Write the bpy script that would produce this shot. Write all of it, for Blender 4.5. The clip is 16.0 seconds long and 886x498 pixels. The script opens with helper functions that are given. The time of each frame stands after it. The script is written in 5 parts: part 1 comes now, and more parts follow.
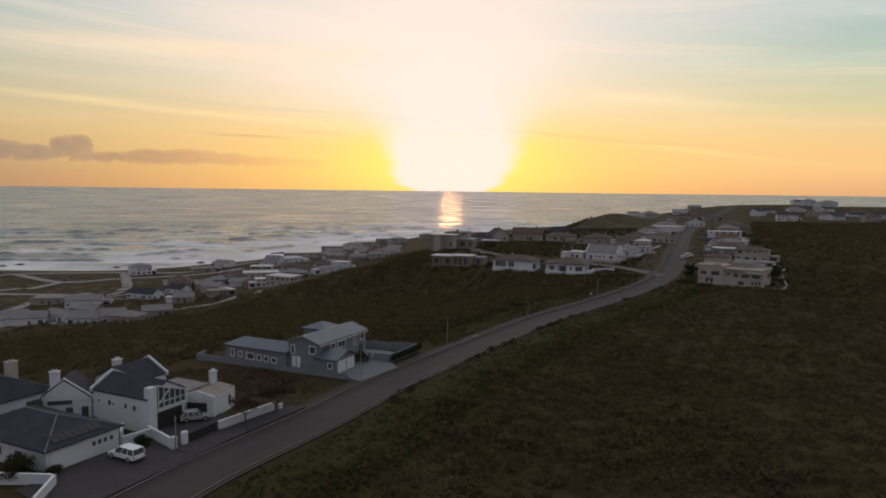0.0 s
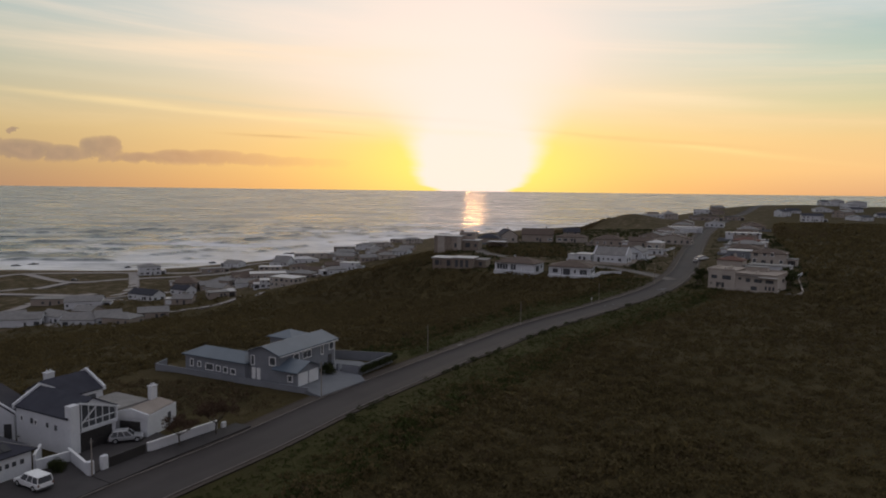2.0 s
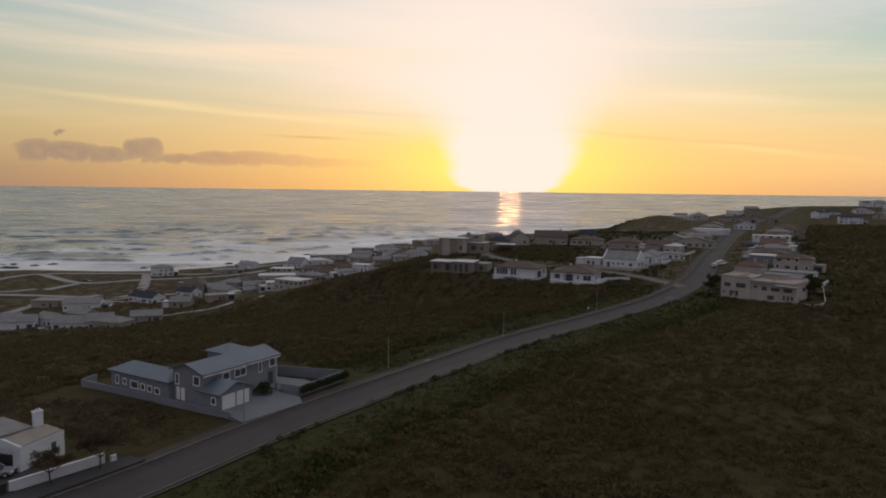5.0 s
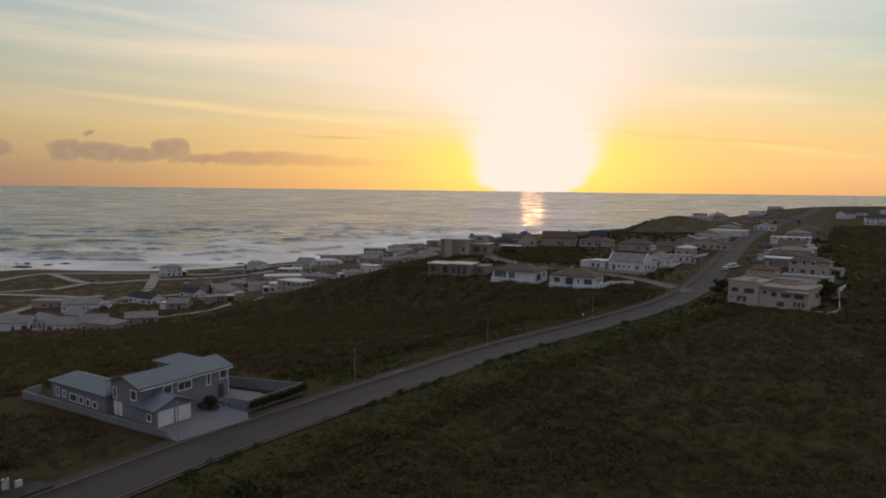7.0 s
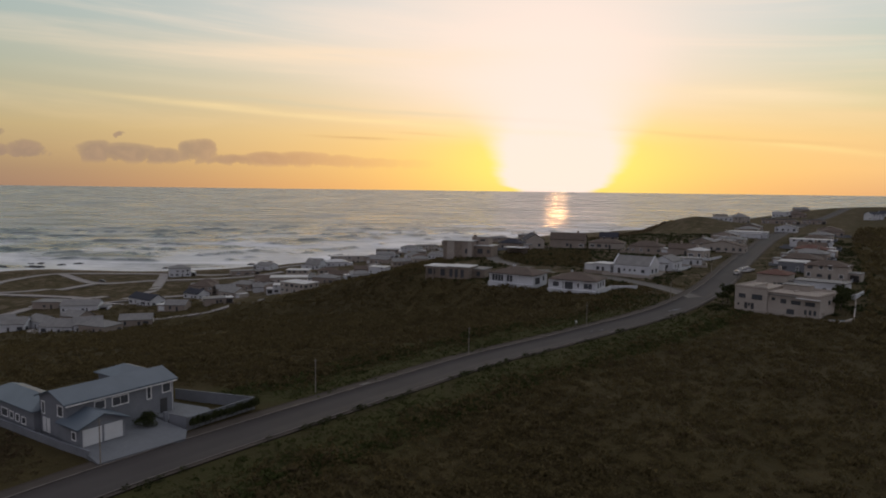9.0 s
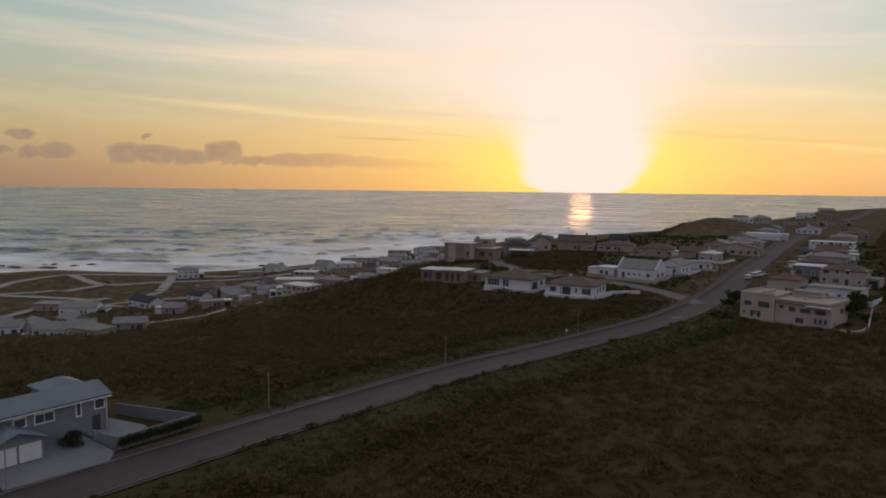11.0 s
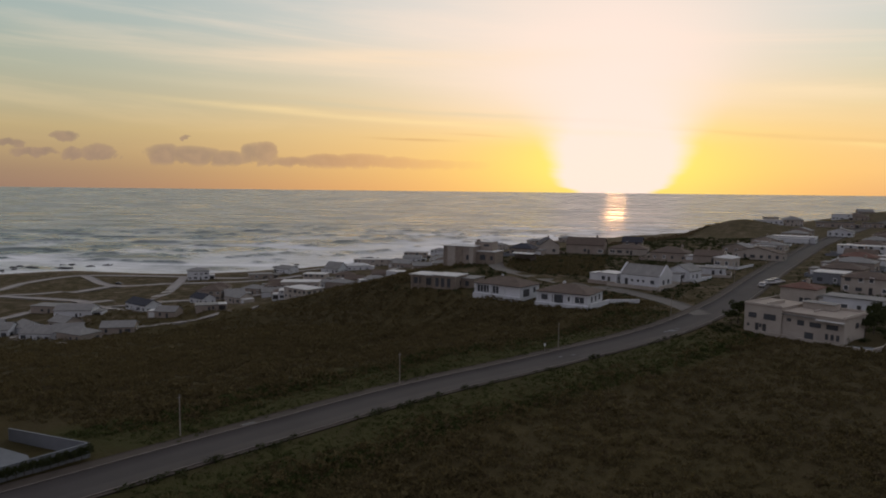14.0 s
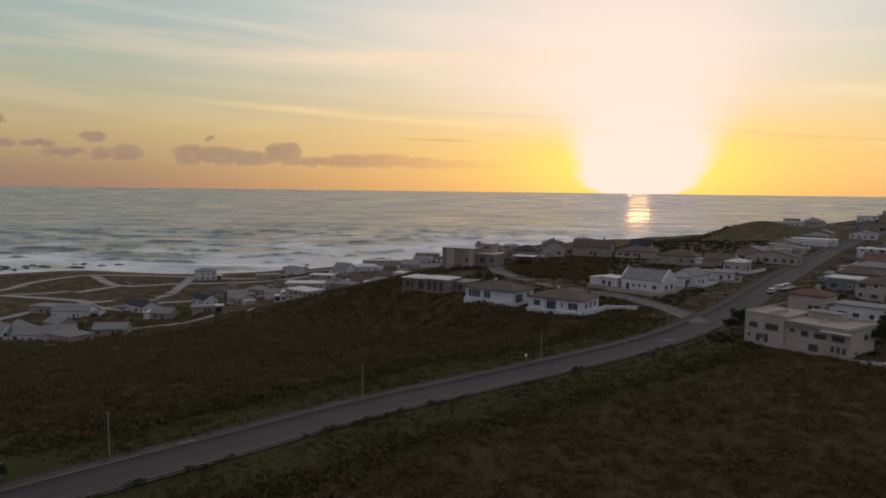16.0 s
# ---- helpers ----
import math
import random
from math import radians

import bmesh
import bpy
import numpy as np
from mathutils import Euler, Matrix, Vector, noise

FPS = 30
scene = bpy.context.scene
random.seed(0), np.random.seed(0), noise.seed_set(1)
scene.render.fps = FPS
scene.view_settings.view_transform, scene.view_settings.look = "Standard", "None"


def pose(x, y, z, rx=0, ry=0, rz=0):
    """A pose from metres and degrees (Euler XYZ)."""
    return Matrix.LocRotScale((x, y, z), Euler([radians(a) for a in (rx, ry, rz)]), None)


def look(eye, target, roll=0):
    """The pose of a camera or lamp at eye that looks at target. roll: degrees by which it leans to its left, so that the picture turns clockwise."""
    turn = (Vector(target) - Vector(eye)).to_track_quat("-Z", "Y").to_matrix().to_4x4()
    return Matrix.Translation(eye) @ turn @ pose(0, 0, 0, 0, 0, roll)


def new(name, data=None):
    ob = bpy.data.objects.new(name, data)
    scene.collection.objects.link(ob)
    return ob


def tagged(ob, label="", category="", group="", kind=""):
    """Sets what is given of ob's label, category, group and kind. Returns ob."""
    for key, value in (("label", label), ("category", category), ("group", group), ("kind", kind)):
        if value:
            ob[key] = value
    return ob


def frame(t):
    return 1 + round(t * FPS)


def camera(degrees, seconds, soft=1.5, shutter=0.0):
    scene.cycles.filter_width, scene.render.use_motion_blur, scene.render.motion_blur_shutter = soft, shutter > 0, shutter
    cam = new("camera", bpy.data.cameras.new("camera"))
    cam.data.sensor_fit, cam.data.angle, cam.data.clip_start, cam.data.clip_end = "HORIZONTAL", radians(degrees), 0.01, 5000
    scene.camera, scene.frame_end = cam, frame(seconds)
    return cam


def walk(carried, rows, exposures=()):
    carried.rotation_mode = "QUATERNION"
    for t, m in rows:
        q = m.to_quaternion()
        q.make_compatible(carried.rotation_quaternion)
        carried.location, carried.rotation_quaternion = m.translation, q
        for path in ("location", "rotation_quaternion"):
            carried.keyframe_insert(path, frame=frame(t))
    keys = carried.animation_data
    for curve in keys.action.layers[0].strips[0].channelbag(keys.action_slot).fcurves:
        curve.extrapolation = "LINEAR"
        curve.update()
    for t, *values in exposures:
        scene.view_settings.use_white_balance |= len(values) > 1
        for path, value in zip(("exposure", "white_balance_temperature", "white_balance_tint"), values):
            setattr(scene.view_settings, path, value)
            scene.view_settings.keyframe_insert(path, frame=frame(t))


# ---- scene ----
cam = camera(65.3, 16.0, 1.9)
PATH = [
    (0, (-13.496, 2.555, 30.534), (-13.517, 4.547, 30.363), 0.7),
    (0.5, (-11.243, 5.087, 30.53), (-11.28, 7.079, 30.359), 0.7),
    (1, (-9.038, 7.585, 30.52), (-9.092, 9.576, 30.348), 0.7),
    (1.5, (-6.863, 10.059, 30.51), (-6.933, 12.051, 30.338), 0.7),
    (2, (-4.672, 12.538, 30.506), (-4.76, 14.529, 30.334), 0.7),
    (2.5, (-2.448, 15.026, 30.506), (-2.552, 17.016, 30.334), 0.7),
    (3, (-0.269, 17.47, 30.506), (-0.388, 19.459, 30.334), 0.7),
    (3.5, (1.864, 19.9, 30.506), (1.728, 21.888, 30.334), 0.7),
    (4, (3.981, 22.353, 30.506), (3.828, 24.339, 30.334), 0.7),
    (6.5, (14.619, 34.898, 30.554), (14.381, 36.876, 30.382), 0.7),
    (7, (16.668, 37.371, 30.555), (16.414, 39.347, 30.382), 0.7),
    (7.5, (18.678, 39.834, 30.551), (18.407, 41.808, 30.378), 0.7),
    (8, (20.684, 42.338, 30.548), (20.396, 44.309, 30.376), 0.7),
    (8.5, (22.702, 44.9, 30.546), (22.397, 46.869, 30.374), 0.7),
    (9, (24.669, 47.466, 30.546), (24.348, 49.433, 30.373), 0.7),
    (11.5, (34.226, 60.306, 30.599), (33.824, 62.257, 30.427), 0.6),
    (12, (36.085, 62.899, 30.618), (35.668, 64.847, 30.445), 0.6),
    (12.5, (37.899, 65.525, 30.645), (37.466, 67.47, 30.473), 0.7),
    (13, (39.662, 68.152, 30.672), (39.214, 70.094, 30.5), 0.6),
    (13.5, (41.402, 70.786, 30.701), (40.937, 72.724, 30.529), 0.6),
    (14, (43.14, 73.433, 30.729), (42.661, 75.367, 30.558), 0.6),
    (14.5, (44.88, 76.067, 30.756), (44.384, 77.997, 30.584), 0.6),
    (15, (46.592, 78.659, 30.779), (46.08, 80.585, 30.608), 0.6),
    (15.5, (48.278, 81.205, 30.794), (47.751, 83.127, 30.624), 0.6),
    (16, (49.948, 83.728, 30.804), (49.407, 85.646, 30.633), 0.7),
]
walk(cam, [(t, look(eye, target, roll)) for t, eye, target, roll in PATH], [(0, 0.20, 6800, 14), (16, 0.11, 6800, 14)])

# ---- light and sky ----
SUN_ELEVATION, SUN_TURN = radians(1.8), radians(0.0)
world = bpy.data.worlds.new("evening_sky")
scene.world = world
world.use_nodes = True
wt = world.node_tree
wt.nodes.clear()


class Nodes:
    """Short hand for node arithmetic in one tree."""

    def __init__(self, tree):
        self.tree = tree

    def add(self, kind, **inputs):
        node = self.tree.nodes.new(kind)
        for key, value in inputs.items():
            self.set(node, key.replace("_", " "), value)
        return node

    def set(self, node, key, value):
        socket = node.inputs[int(key)] if key.isdigit() else node.inputs[key]
        if isinstance(value, bpy.types.NodeSocket):
            self.tree.links.new(value, socket)
        else:
            socket.default_value = value

    def math(self, op, a, b=0.0, c=0.0):
        node = self.tree.nodes.new("ShaderNodeMath")
        node.operation = op
        for n, value in enumerate((a, b, c)):
            self.set(node, str(n), value)
        return node.outputs[0]

    def mix(self, fac, a, b, blend="MIX"):
        node = self.tree.nodes.new("ShaderNodeMix")
        node.data_type, node.blend_type = "RGBA", blend
        for n, value in ((0, fac), (6, a), (7, b)):
            self.set(node, str(n), value)
        return node.outputs[2]

    def ramp(self, fac, stops, ease="LINEAR"):
        node = self.tree.nodes.new("ShaderNodeValToRGB")
        node.color_ramp.interpolation = ease
        while len(node.color_ramp.elements) < len(stops):
            node.color_ramp.elements.new(0.5)
        for element, (place, colour) in zip(node.color_ramp.elements, stops):
            element.position = place
            element.color = (*colour, 1) if isinstance(colour, tuple) else (colour, colour, colour, 1)
        self.set(node, "0", fac)
        return node.outputs[0]

    def noise(self, vector, scale, detail=4.0, rough=0.55, distort=0.0):
        node = self.add("ShaderNodeTexNoise", Vector=vector, Scale=scale, Detail=detail, Roughness=rough, Distortion=distort)
        return node.outputs[0]

    def scaled(self, vector, x, y, z, dx=0.0, dy=0.0, dz=0.0):
        node = self.tree.nodes.new("ShaderNodeMapping")
        self.set(node, "0", vector)
        node.inputs[1].default_value, node.inputs[3].default_value = (dx, dy, dz), (x, y, z)
        return node.outputs[0]

    def bell(self, value, width):
        """exp(-(value / width)^2)"""
        q = self.math("DIVIDE", value, width)
        return self.math("POWER", 2.71828, self.math("MULTIPLY", self.math("MULTIPLY", q, q), -1.0))


def tone(r, g, b):
    """Linear colour of the sky from its everyday 0-255 colour."""
    return tuple(((c / 255 + 0.055) / 1.055) ** 2.4 / k for c, k in ((r, 1.11), (g, 1.10), (b, 1.02)))


# low cumulus bank beside the sun: bearing and height of each heap, half its breadth and half its height, in milliradians
CLOUD_HEAPS = (
    (-503, 47, 26, 15), (-492, 53, 15, 11), (-515, 50, 13, 10), (-624, 43, 26, 14), (-590, 42, 36, 13), (-550, 39, 34, 11), (-455, 36, 34, 8), (-408, 38, 40, 10), (-360, 39, 40, 11),
    (-310, 37, 42, 9), (-254, 35, 42, 8), (-202, 34, 36, 7), (-699, 43, 22, 12), (-731, 41, 13, 9), (-743, 62, 15, 6), (-597, 66, 8, 3), (-806, 51, 18, 5), (-846, 50, 18, 5), (-775, 42, 26, 6), (-853, 80, 14, 8),
    (-905, 44, 36, 11), (-985, 42, 40, 9))


def build_sky():
    n = Nodes(wt)
    ray = n.add("ShaderNodeTexCoord").outputs["Generated"]
    split = n.add("ShaderNodeSeparateXYZ", Vector=ray)
    x, y, z = split.outputs
    turn = n.math("ARCTAN2", x, y)                      # radians to the right of the sun
    rise = n.math("ARCSINE", z)
    up = n.math("MAXIMUM", rise, 0.0)
    rev = n.math("DIVIDE", up, 1.5708)
    flat = n.add("ShaderNodeCombineXYZ", X=turn, Y=rise, Z=0.0).outputs[0]
    side = n.math("ABSOLUTE", turn)

    def column(*stops):
        """The sky's colours from the horizon upwards; heights in radians."""
        return n.ramp(rev, [(h / 1.5708, c) for h, c in stops])

    crown = (0.35, 0.37, 0.43)
    beside_sun = column((0.0, tone(252, 190, 112)), (0.03, tone(255, 206, 124)), (0.075, tone(254, 216, 146)), (0.11, tone(248, 220, 165)), (0.16, tone(238, 224, 190)), (0.22, tone(224, 224, 208)),
                        (0.30, tone(205, 215, 212)), (0.62, (0.47, 0.50, 0.54)), (1.57, crown))
    seaward = column((0.0, tone(152, 126, 106)), (0.02, tone(158, 134, 108)), (0.045, tone(174, 152, 114)), (0.075, tone(186, 169, 124)), (0.105, tone(178, 174, 141)), (0.15, tone(170, 179, 157)),
                     (0.21, tone(161, 180, 171)), (0.30, tone(155, 178, 177)), (0.62, (0.45, 0.48, 0.53)), (1.57, crown))
    landward = column((0.0, tone(222, 172, 122)), (0.03, tone(242, 196, 132)), (0.07, tone(236, 202, 138)), (0.11, tone(208, 204, 156)), (0.16, tone(178, 198, 176)), (0.22, tone(161, 190, 185)),
                      (0.30, tone(159, 187, 191)), (0.62, (0.46, 0.50, 0.54)), (1.57, crown))
    away = n.ramp(rev, [(0.0, (0.27, 0.24, 0.24)), (0.06, (0.25, 0.24, 0.265)), (0.14, (0.24, 0.25, 0.30)), (0.4, (0.28, 0.295, 0.355)), (1.0, (0.35, 0.37, 0.43))])
    half = n.math("MULTIPLY_ADD", turn, 0.5, 0.5)
    sky = n.mix(n.ramp(half, [(0.10, 1.0), (0.22, 0.72), (0.34, 0.26), (0.44, 0.0)], "B_SPLINE"), beside_sun, seaward)
    sky = n.mix(n.ramp(half, [(0.54, 0.0), (0.66, 0.45), (0.76, 1.0)], "B_SPLINE"), sky, landward)
    sky = n.mix(n.ramp(n.math("DIVIDE", side, 3.1416), [(0.26, 0.0), (0.55, 1.0)], "EASE"), sky, away)
    # thin streaked high cloud, in long veils that lean a little
    leaning = n.scaled(n.add("ShaderNodeCombineXYZ", X=turn, Y=n.math("MULTIPLY_ADD", turn, 0.06, rise), Z=0.0).outputs[0], 1.7, 21.0, 1.0, 3.1, 1.7)
    wisps = n.noise(leaning, 1.0, 6.0, 0.58, 0.5)
    band = column((0.03, 0.0), (0.1, 0.5), (0.2, 0.9), (0.4, 0.5), (0.9, 0.1))
    veil = n.math("MULTIPLY", n.ramp(wisps, [(0.46, 0.0), (0.70, 1.0)], "EASE"), band)
    warm = column((0.0, tone(255, 205, 130)), (0.1, tone(252, 224, 168)), (0.2, tone(244, 226, 196)), (0.34, tone(222, 222, 212)), (0.63, (0.42, 0.42, 0.42)))
    veil = n.math("MULTIPLY", veil, n.ramp(n.math("DIVIDE", side, 3.1416), [(0.15, 0.65), (0.4, 0.0)]))
    sky = n.mix(veil, sky, warm)
    # the glow round the sun: orange and yellow flanks, a pale fan above and a blown-out core that widens upwards
    amber = n.math("MULTIPLY", n.bell(turn, 0.27), n.bell(n.math("SUBTRACT", rise, 0.03), 0.075))
    sky = n.mix(n.math("MULTIPLY", amber, 0.6), sky, (*tone(255, 206, 116), 1))
    lemon = n.math("MULTIPLY", n.bell(turn, 0.158), n.bell(n.math("SUBTRACT", rise, 0.036), 0.062))
    sky = n.mix(n.math("MINIMUM", n.math("MULTIPLY", lemon, 1.0), 1.0), sky, (*tone(255, 244, 118), 1))
    fan = n.bell(n.math("ADD", turn, 0.05), n.math("MULTIPLY_ADD", up, 0.7, 0.12))
    fan = n.math("MULTIPLY", fan, column((0.06, 0.0), (0.12, 0.75), (0.19, 0.95), (0.27, 0.6), (0.40, 0.25), (0.8, 0.0)))
    fan = n.math("MINIMUM", n.math("MULTIPLY", fan, n.math("MULTIPLY_ADD", wisps, 0.9, 0.62)), 1.0)
    sky = n.mix(fan, sky, (*tone(253, 234, 212), 1))
    width = column((0.0, 0.046), (0.006, 0.066), (0.02, 0.083), (0.035, 0.089), (0.075, 0.090), (0.105, 0.094), (0.14, 0.10), (0.2, 0.10), (0.3, 0.08))
    soft_edge = column((0.0, 0.02), (0.03, 0.03), (0.07, 0.05), (0.10, 0.10), (0.14, 0.17), (0.25, 0.22))
    ragged_side = n.math("ADD", side, n.math("MULTIPLY_ADD", wisps, 0.05, -0.025))
    core = n.math("DIVIDE", n.math("SUBTRACT", n.math("MULTIPLY_ADD", soft_edge, 0.5, width), ragged_side), soft_edge)
    core = n.math("MULTIPLY", n.ramp(core, [(0.0, 0.0), (1.0, 1.0)], "EASE"), column((0.12, 1.0), (0.18, 0.9), (0.25, 0.55), (0.34, 0.15), (0.5, 0.0)))
    sky = n.mix(core, sky, (*tone(254, 235, 217), 1))
    # long thin streaks of cirrus: bearing of the middle, reach, rise, slope, thickness, strength
    ragged = n.noise(n.scaled(flat, 5.0, 60.0, 1.0, 0.4, 0.9), 1.0, 4.0, 0.6, 0.4)
    for middle, reach_to, level, lean, thick, strength, tint in (
        (-0.34, 0.24, 0.0995, -0.058, 0.0042, 0.8, tone(255, 228, 164)), (-0.30, 0.22, 0.111, -0.050, 0.0035, 0.3, tone(196, 198, 170)), (-0.34, 0.22, 0.180, 0.020, 0.015, 0.75, tone(252, 228, 190)),
        (0.31, 0.13, 0.0600, -0.125, 0.0034, 0.75, tone(255, 224, 146)), (0.24, 0.12, 0.070, -0.09, 0.0030, 0.45, tone(226, 182, 120)), (0.26, 0.13, 0.126, -0.10, 0.008, 0.6, tone(252, 230, 184)),
        (0.42, 0.16, 0.094, -0.05, 0.007, 0.45, tone(246, 214, 158)), (-0.29, 0.05, 0.0705, -0.03, 0.0017, 0.6, tone(206, 166, 112)), (-0.19, 0.05, 0.078, -0.04, 0.0020, 0.35, tone(224, 178, 120)),
        (-0.45, 0.20, 0.135, -0.03, 0.006, 0.35, tone(226, 214, 176)), (0.52, 0.10, 0.225, -0.10, 0.012, 0.45, tone(216, 222, 214)), (0.40, 0.18, 0.170, -0.06, 0.010, 0.35, tone(222, 222, 198))):
        along = n.math("SUBTRACT", turn, middle)
        bow = n.math("MULTIPLY_ADD", along, lean, n.math("MULTIPLY_ADD", ragged, 0.010, level - 0.005))
        line = n.math("MULTIPLY", n.bell(along, reach_to), n.bell(n.math("SUBTRACT", rise, bow), thick))
        sky = n.mix(n.math("MULTIPLY", line, n.math("MULTIPLY", n.ramp(ragged, [(0.3, 0.4), (0.6, 1.0)]), strength)), sky, (*tint, 1))
    # the cumulus bank
    puff = n.noise(flat, 52.0, 4.0, 0.6, 0.3)
    bulge = n.noise(flat, 21.0, 3.0, 0.6, 0.4)
    drift_turn = n.math("ADD", turn, n.math("MULTIPLY_ADD", bulge, 0.05, -0.025))
    drift_rise = n.math("ADD", rise, n.math("MULTIPLY_ADD", puff, 0.016, -0.008))
    field = None
    for bearing, height, broad, tall in CLOUD_HEAPS:
        a = n.math("MULTIPLY_ADD", drift_turn, 1000 / broad, -bearing / broad)
        b = n.math("MULTIPLY_ADD", drift_rise, 1000 / tall, -height / tall)
        inside = n.math("SUBTRACT", 1.0, n.math("MULTIPLY_ADD", a, a, n.math("MULTIPLY", b, b)))
        field = inside if field is None else n.math("MAXIMUM", field, inside)
    field = n.math("ADD", field, n.math("MULTIPLY_ADD", puff, 2.2, -0.78))
    mass = n.ramp(field, [(0.0, 0.0), (0.6, 0.8), (1.0, 1.0)], "EASE")
    mass = n.math("MULTIPLY", mass, n.ramp(n.math("MULTIPLY", rise, 10.0), [(0.25, 0.0), (0.34, 1.0)], "EASE"))
    mass = n.math("MULTIPLY", mass, n.ramp(half, [(0.05, 0.6), (0.12, 0.75), (0.3, 0.78), (0.36, 0.48), (0.42, 0.0)]))
    shade = n.ramp(half, [(0.1, tone(140, 122, 110)), (0.24, tone(152, 132, 114)), (0.3, tone(184, 146, 112)), (0.38, tone(226, 172, 116))])
    shade = n.mix(n.ramp(puff, [(0.35, 0.0), (0.75, 0.3)]), shade, (*tone(214, 176, 134), 1))
    sky = n.mix(mass, sky, shade)
    nishita = n.add("ShaderNodeTexSky")
    nishita.sky_type, nishita.sun_disc = "NISHITA", False
    nishita.sun_elevation, nishita.sun_rotation = SUN_ELEVATION, SUN_TURN
    low = n.add("ShaderNodeBackground", Color=nishita.outputs[0], Strength=0.003)
    main = n.add("ShaderNodeBackground", Color=sky, Strength=1.0)
    both = n.add("ShaderNodeAddShader")
    wt.links.new(low.outputs[0], both.inputs[0])
    wt.links.new(main.outputs[0], both.inputs[1])
    out = n.add("ShaderNodeOutputWorld")
    wt.links.new(both.outputs[0], out.inputs[0])


build_sky()
sun_lamp = bpy.data.lights.new("sun", "SUN")
sun_lamp.energy, sun_lamp.angle, sun_lamp.color = 0.028, radians(1.8), (1.0, 0.54, 0.22)
sun_ob = new("sun", sun_lamp)
sun_ob.matrix_world = look((0, 0, 0), (0, -math.cos(SUN_ELEVATION), -math.sin(SUN_ELEVATION)))


# ---- materials ----
def material(name, dark, light, rough=0.8, scale=1.0, bump=0.2, fine=12.0, metallic=0.0, stretch=(1, 1, 1), spread=0.0, bumpscale=1.0):
    """Two-scale mottled surface between two colours, with fine relief. spread: how far single objects differ."""
    m = bpy.data.materials.new(name)
    m.use_nodes = True
    n = Nodes(m.node_tree)
    shader = m.node_tree.nodes["Principled BSDF"]
    where = n.scaled(n.add("ShaderNodeNewGeometry").outputs["Position"], *stretch)
    broad = n.noise(where, scale, 5.0, 0.6, 0.3)
    grain = n.noise(where, scale * fine, 3.0, 0.6)
    fac = n.math("MULTIPLY_ADD", grain, 0.45, n.math("MULTIPLY", broad, 0.75))
    fac = n.ramp(fac, [(0.35, 0.0), (0.85, 1.0)])
    colour = n.mix(fac, (*dark, 1), (*light, 1))
    if spread:
        info = n.add("ShaderNodeObjectInfo").outputs["Random"]
        colour = n.mix(1.0, colour, n.ramp(info, [(0.0, 1.0 - spread), (1.0, 1.0)]), "MULTIPLY")
    n.set(shader, "Base Color", colour)
    n.set(shader, "Roughness", n.math("MULTIPLY_ADD", grain, 0.2, rough - 0.1))
    n.set(shader, "Metallic", metallic)
    if rough > 0.75:
        n.set(shader, "Specular IOR Level", 0.25)
    if bump:
        relief = n.add("ShaderNodeBump", Strength=bump, Distance=0.05 * bumpscale, Height=fac)
        n.set(shader, "Normal", relief.outputs[0])
    return m


WHITE = material("white_plaster", (0.52, 0.53, 0.55), (0.69, 0.70, 0.72), 0.85, 0.35, 0.15)
CREAM = material("cream_plaster", (0.36, 0.315, 0.275), (0.48, 0.43, 0.375), 0.85, 0.35, 0.15)
BRICKROOF = material("pale_brown_roof", (0.22, 0.185, 0.16), (0.33, 0.285, 0.25), 0.8, 0.5, 0.3)
TAN = material("tan_plaster", (0.27, 0.225, 0.19), (0.38, 0.325, 0.28), 0.85, 0.4, 0.15)
GREYWALL = material("grey_plaster", (0.165, 0.175, 0.195), (0.235, 0.245, 0.268), 0.85, 0.4, 0.12)
SLATE = material("slate_roof", (0.030, 0.031, 0.042), (0.056, 0.057, 0.074), 0.7, 0.6, 0.4, spread=0.2)
BLUEROOF = material("blue_grey_metal_roof", (0.066, 0.090, 0.116), (0.108, 0.138, 0.170), 0.45, 0.3, 0.1)
BROWNROOF = material("brown_tile_roof", (0.075, 0.056, 0.045), (0.14, 0.102, 0.082), 0.8, 0.6, 0.4)
GREYROOF = material("grey_tile_roof", (0.16, 0.155, 0.15), (0.27, 0.26, 0.25), 0.8, 0.5, 0.3)
PALEROOF = material("pale_flat_roof", (0.42, 0.41, 0.40), (0.62, 0.61, 0.60), 0.7, 0.3, 0.1)
REDROOF = material("red_tile_roof", (0.10, 0.05, 0.038), (0.18, 0.09, 0.068), 0.8, 0.5, 0.3)
STONE = material("stone_cladding", (0.16, 0.13, 0.105), (0.34, 0.28, 0.23), 0.85, 1.2, 0.5)
TRIM = material("white_trim", (0.70, 0.70, 0.70), (0.82, 0.82, 0.81), 0.5, 0.8, 0.0)
DARKTRIM = material("dark_trim", (0.03, 0.03, 0.032), (0.06, 0.06, 0.062), 0.5, 0.8, 0.0)
DARKDOOR = material("dark_garage_door", (0.022, 0.02, 0.02), (0.04, 0.037, 0.035), 0.5, 0.5, 0.1)
PALEDOOR = material("pale_garage_door", (0.58, 0.59, 0.60), (0.70, 0.71, 0.72), 0.5, 0.5, 0.1)
SLATE.node_tree.nodes["Principled BSDF"].inputs["Specular IOR Level"].default_value = 0.12
ASPHALT = material("asphalt", (0.044, 0.038, 0.037), (0.070, 0.061, 0.058), 0.85, 0.12, 0.2, 40.0)
KERB = material("concrete_kerb", (0.13, 0.112, 0.102), (0.21, 0.185, 0.168), 0.9, 0.7, 0.2)
VERGE = material("sandy_verge", (0.046, 0.037, 0.031), (0.082, 0.066, 0.055), 0.95, 0.35, 0.4)
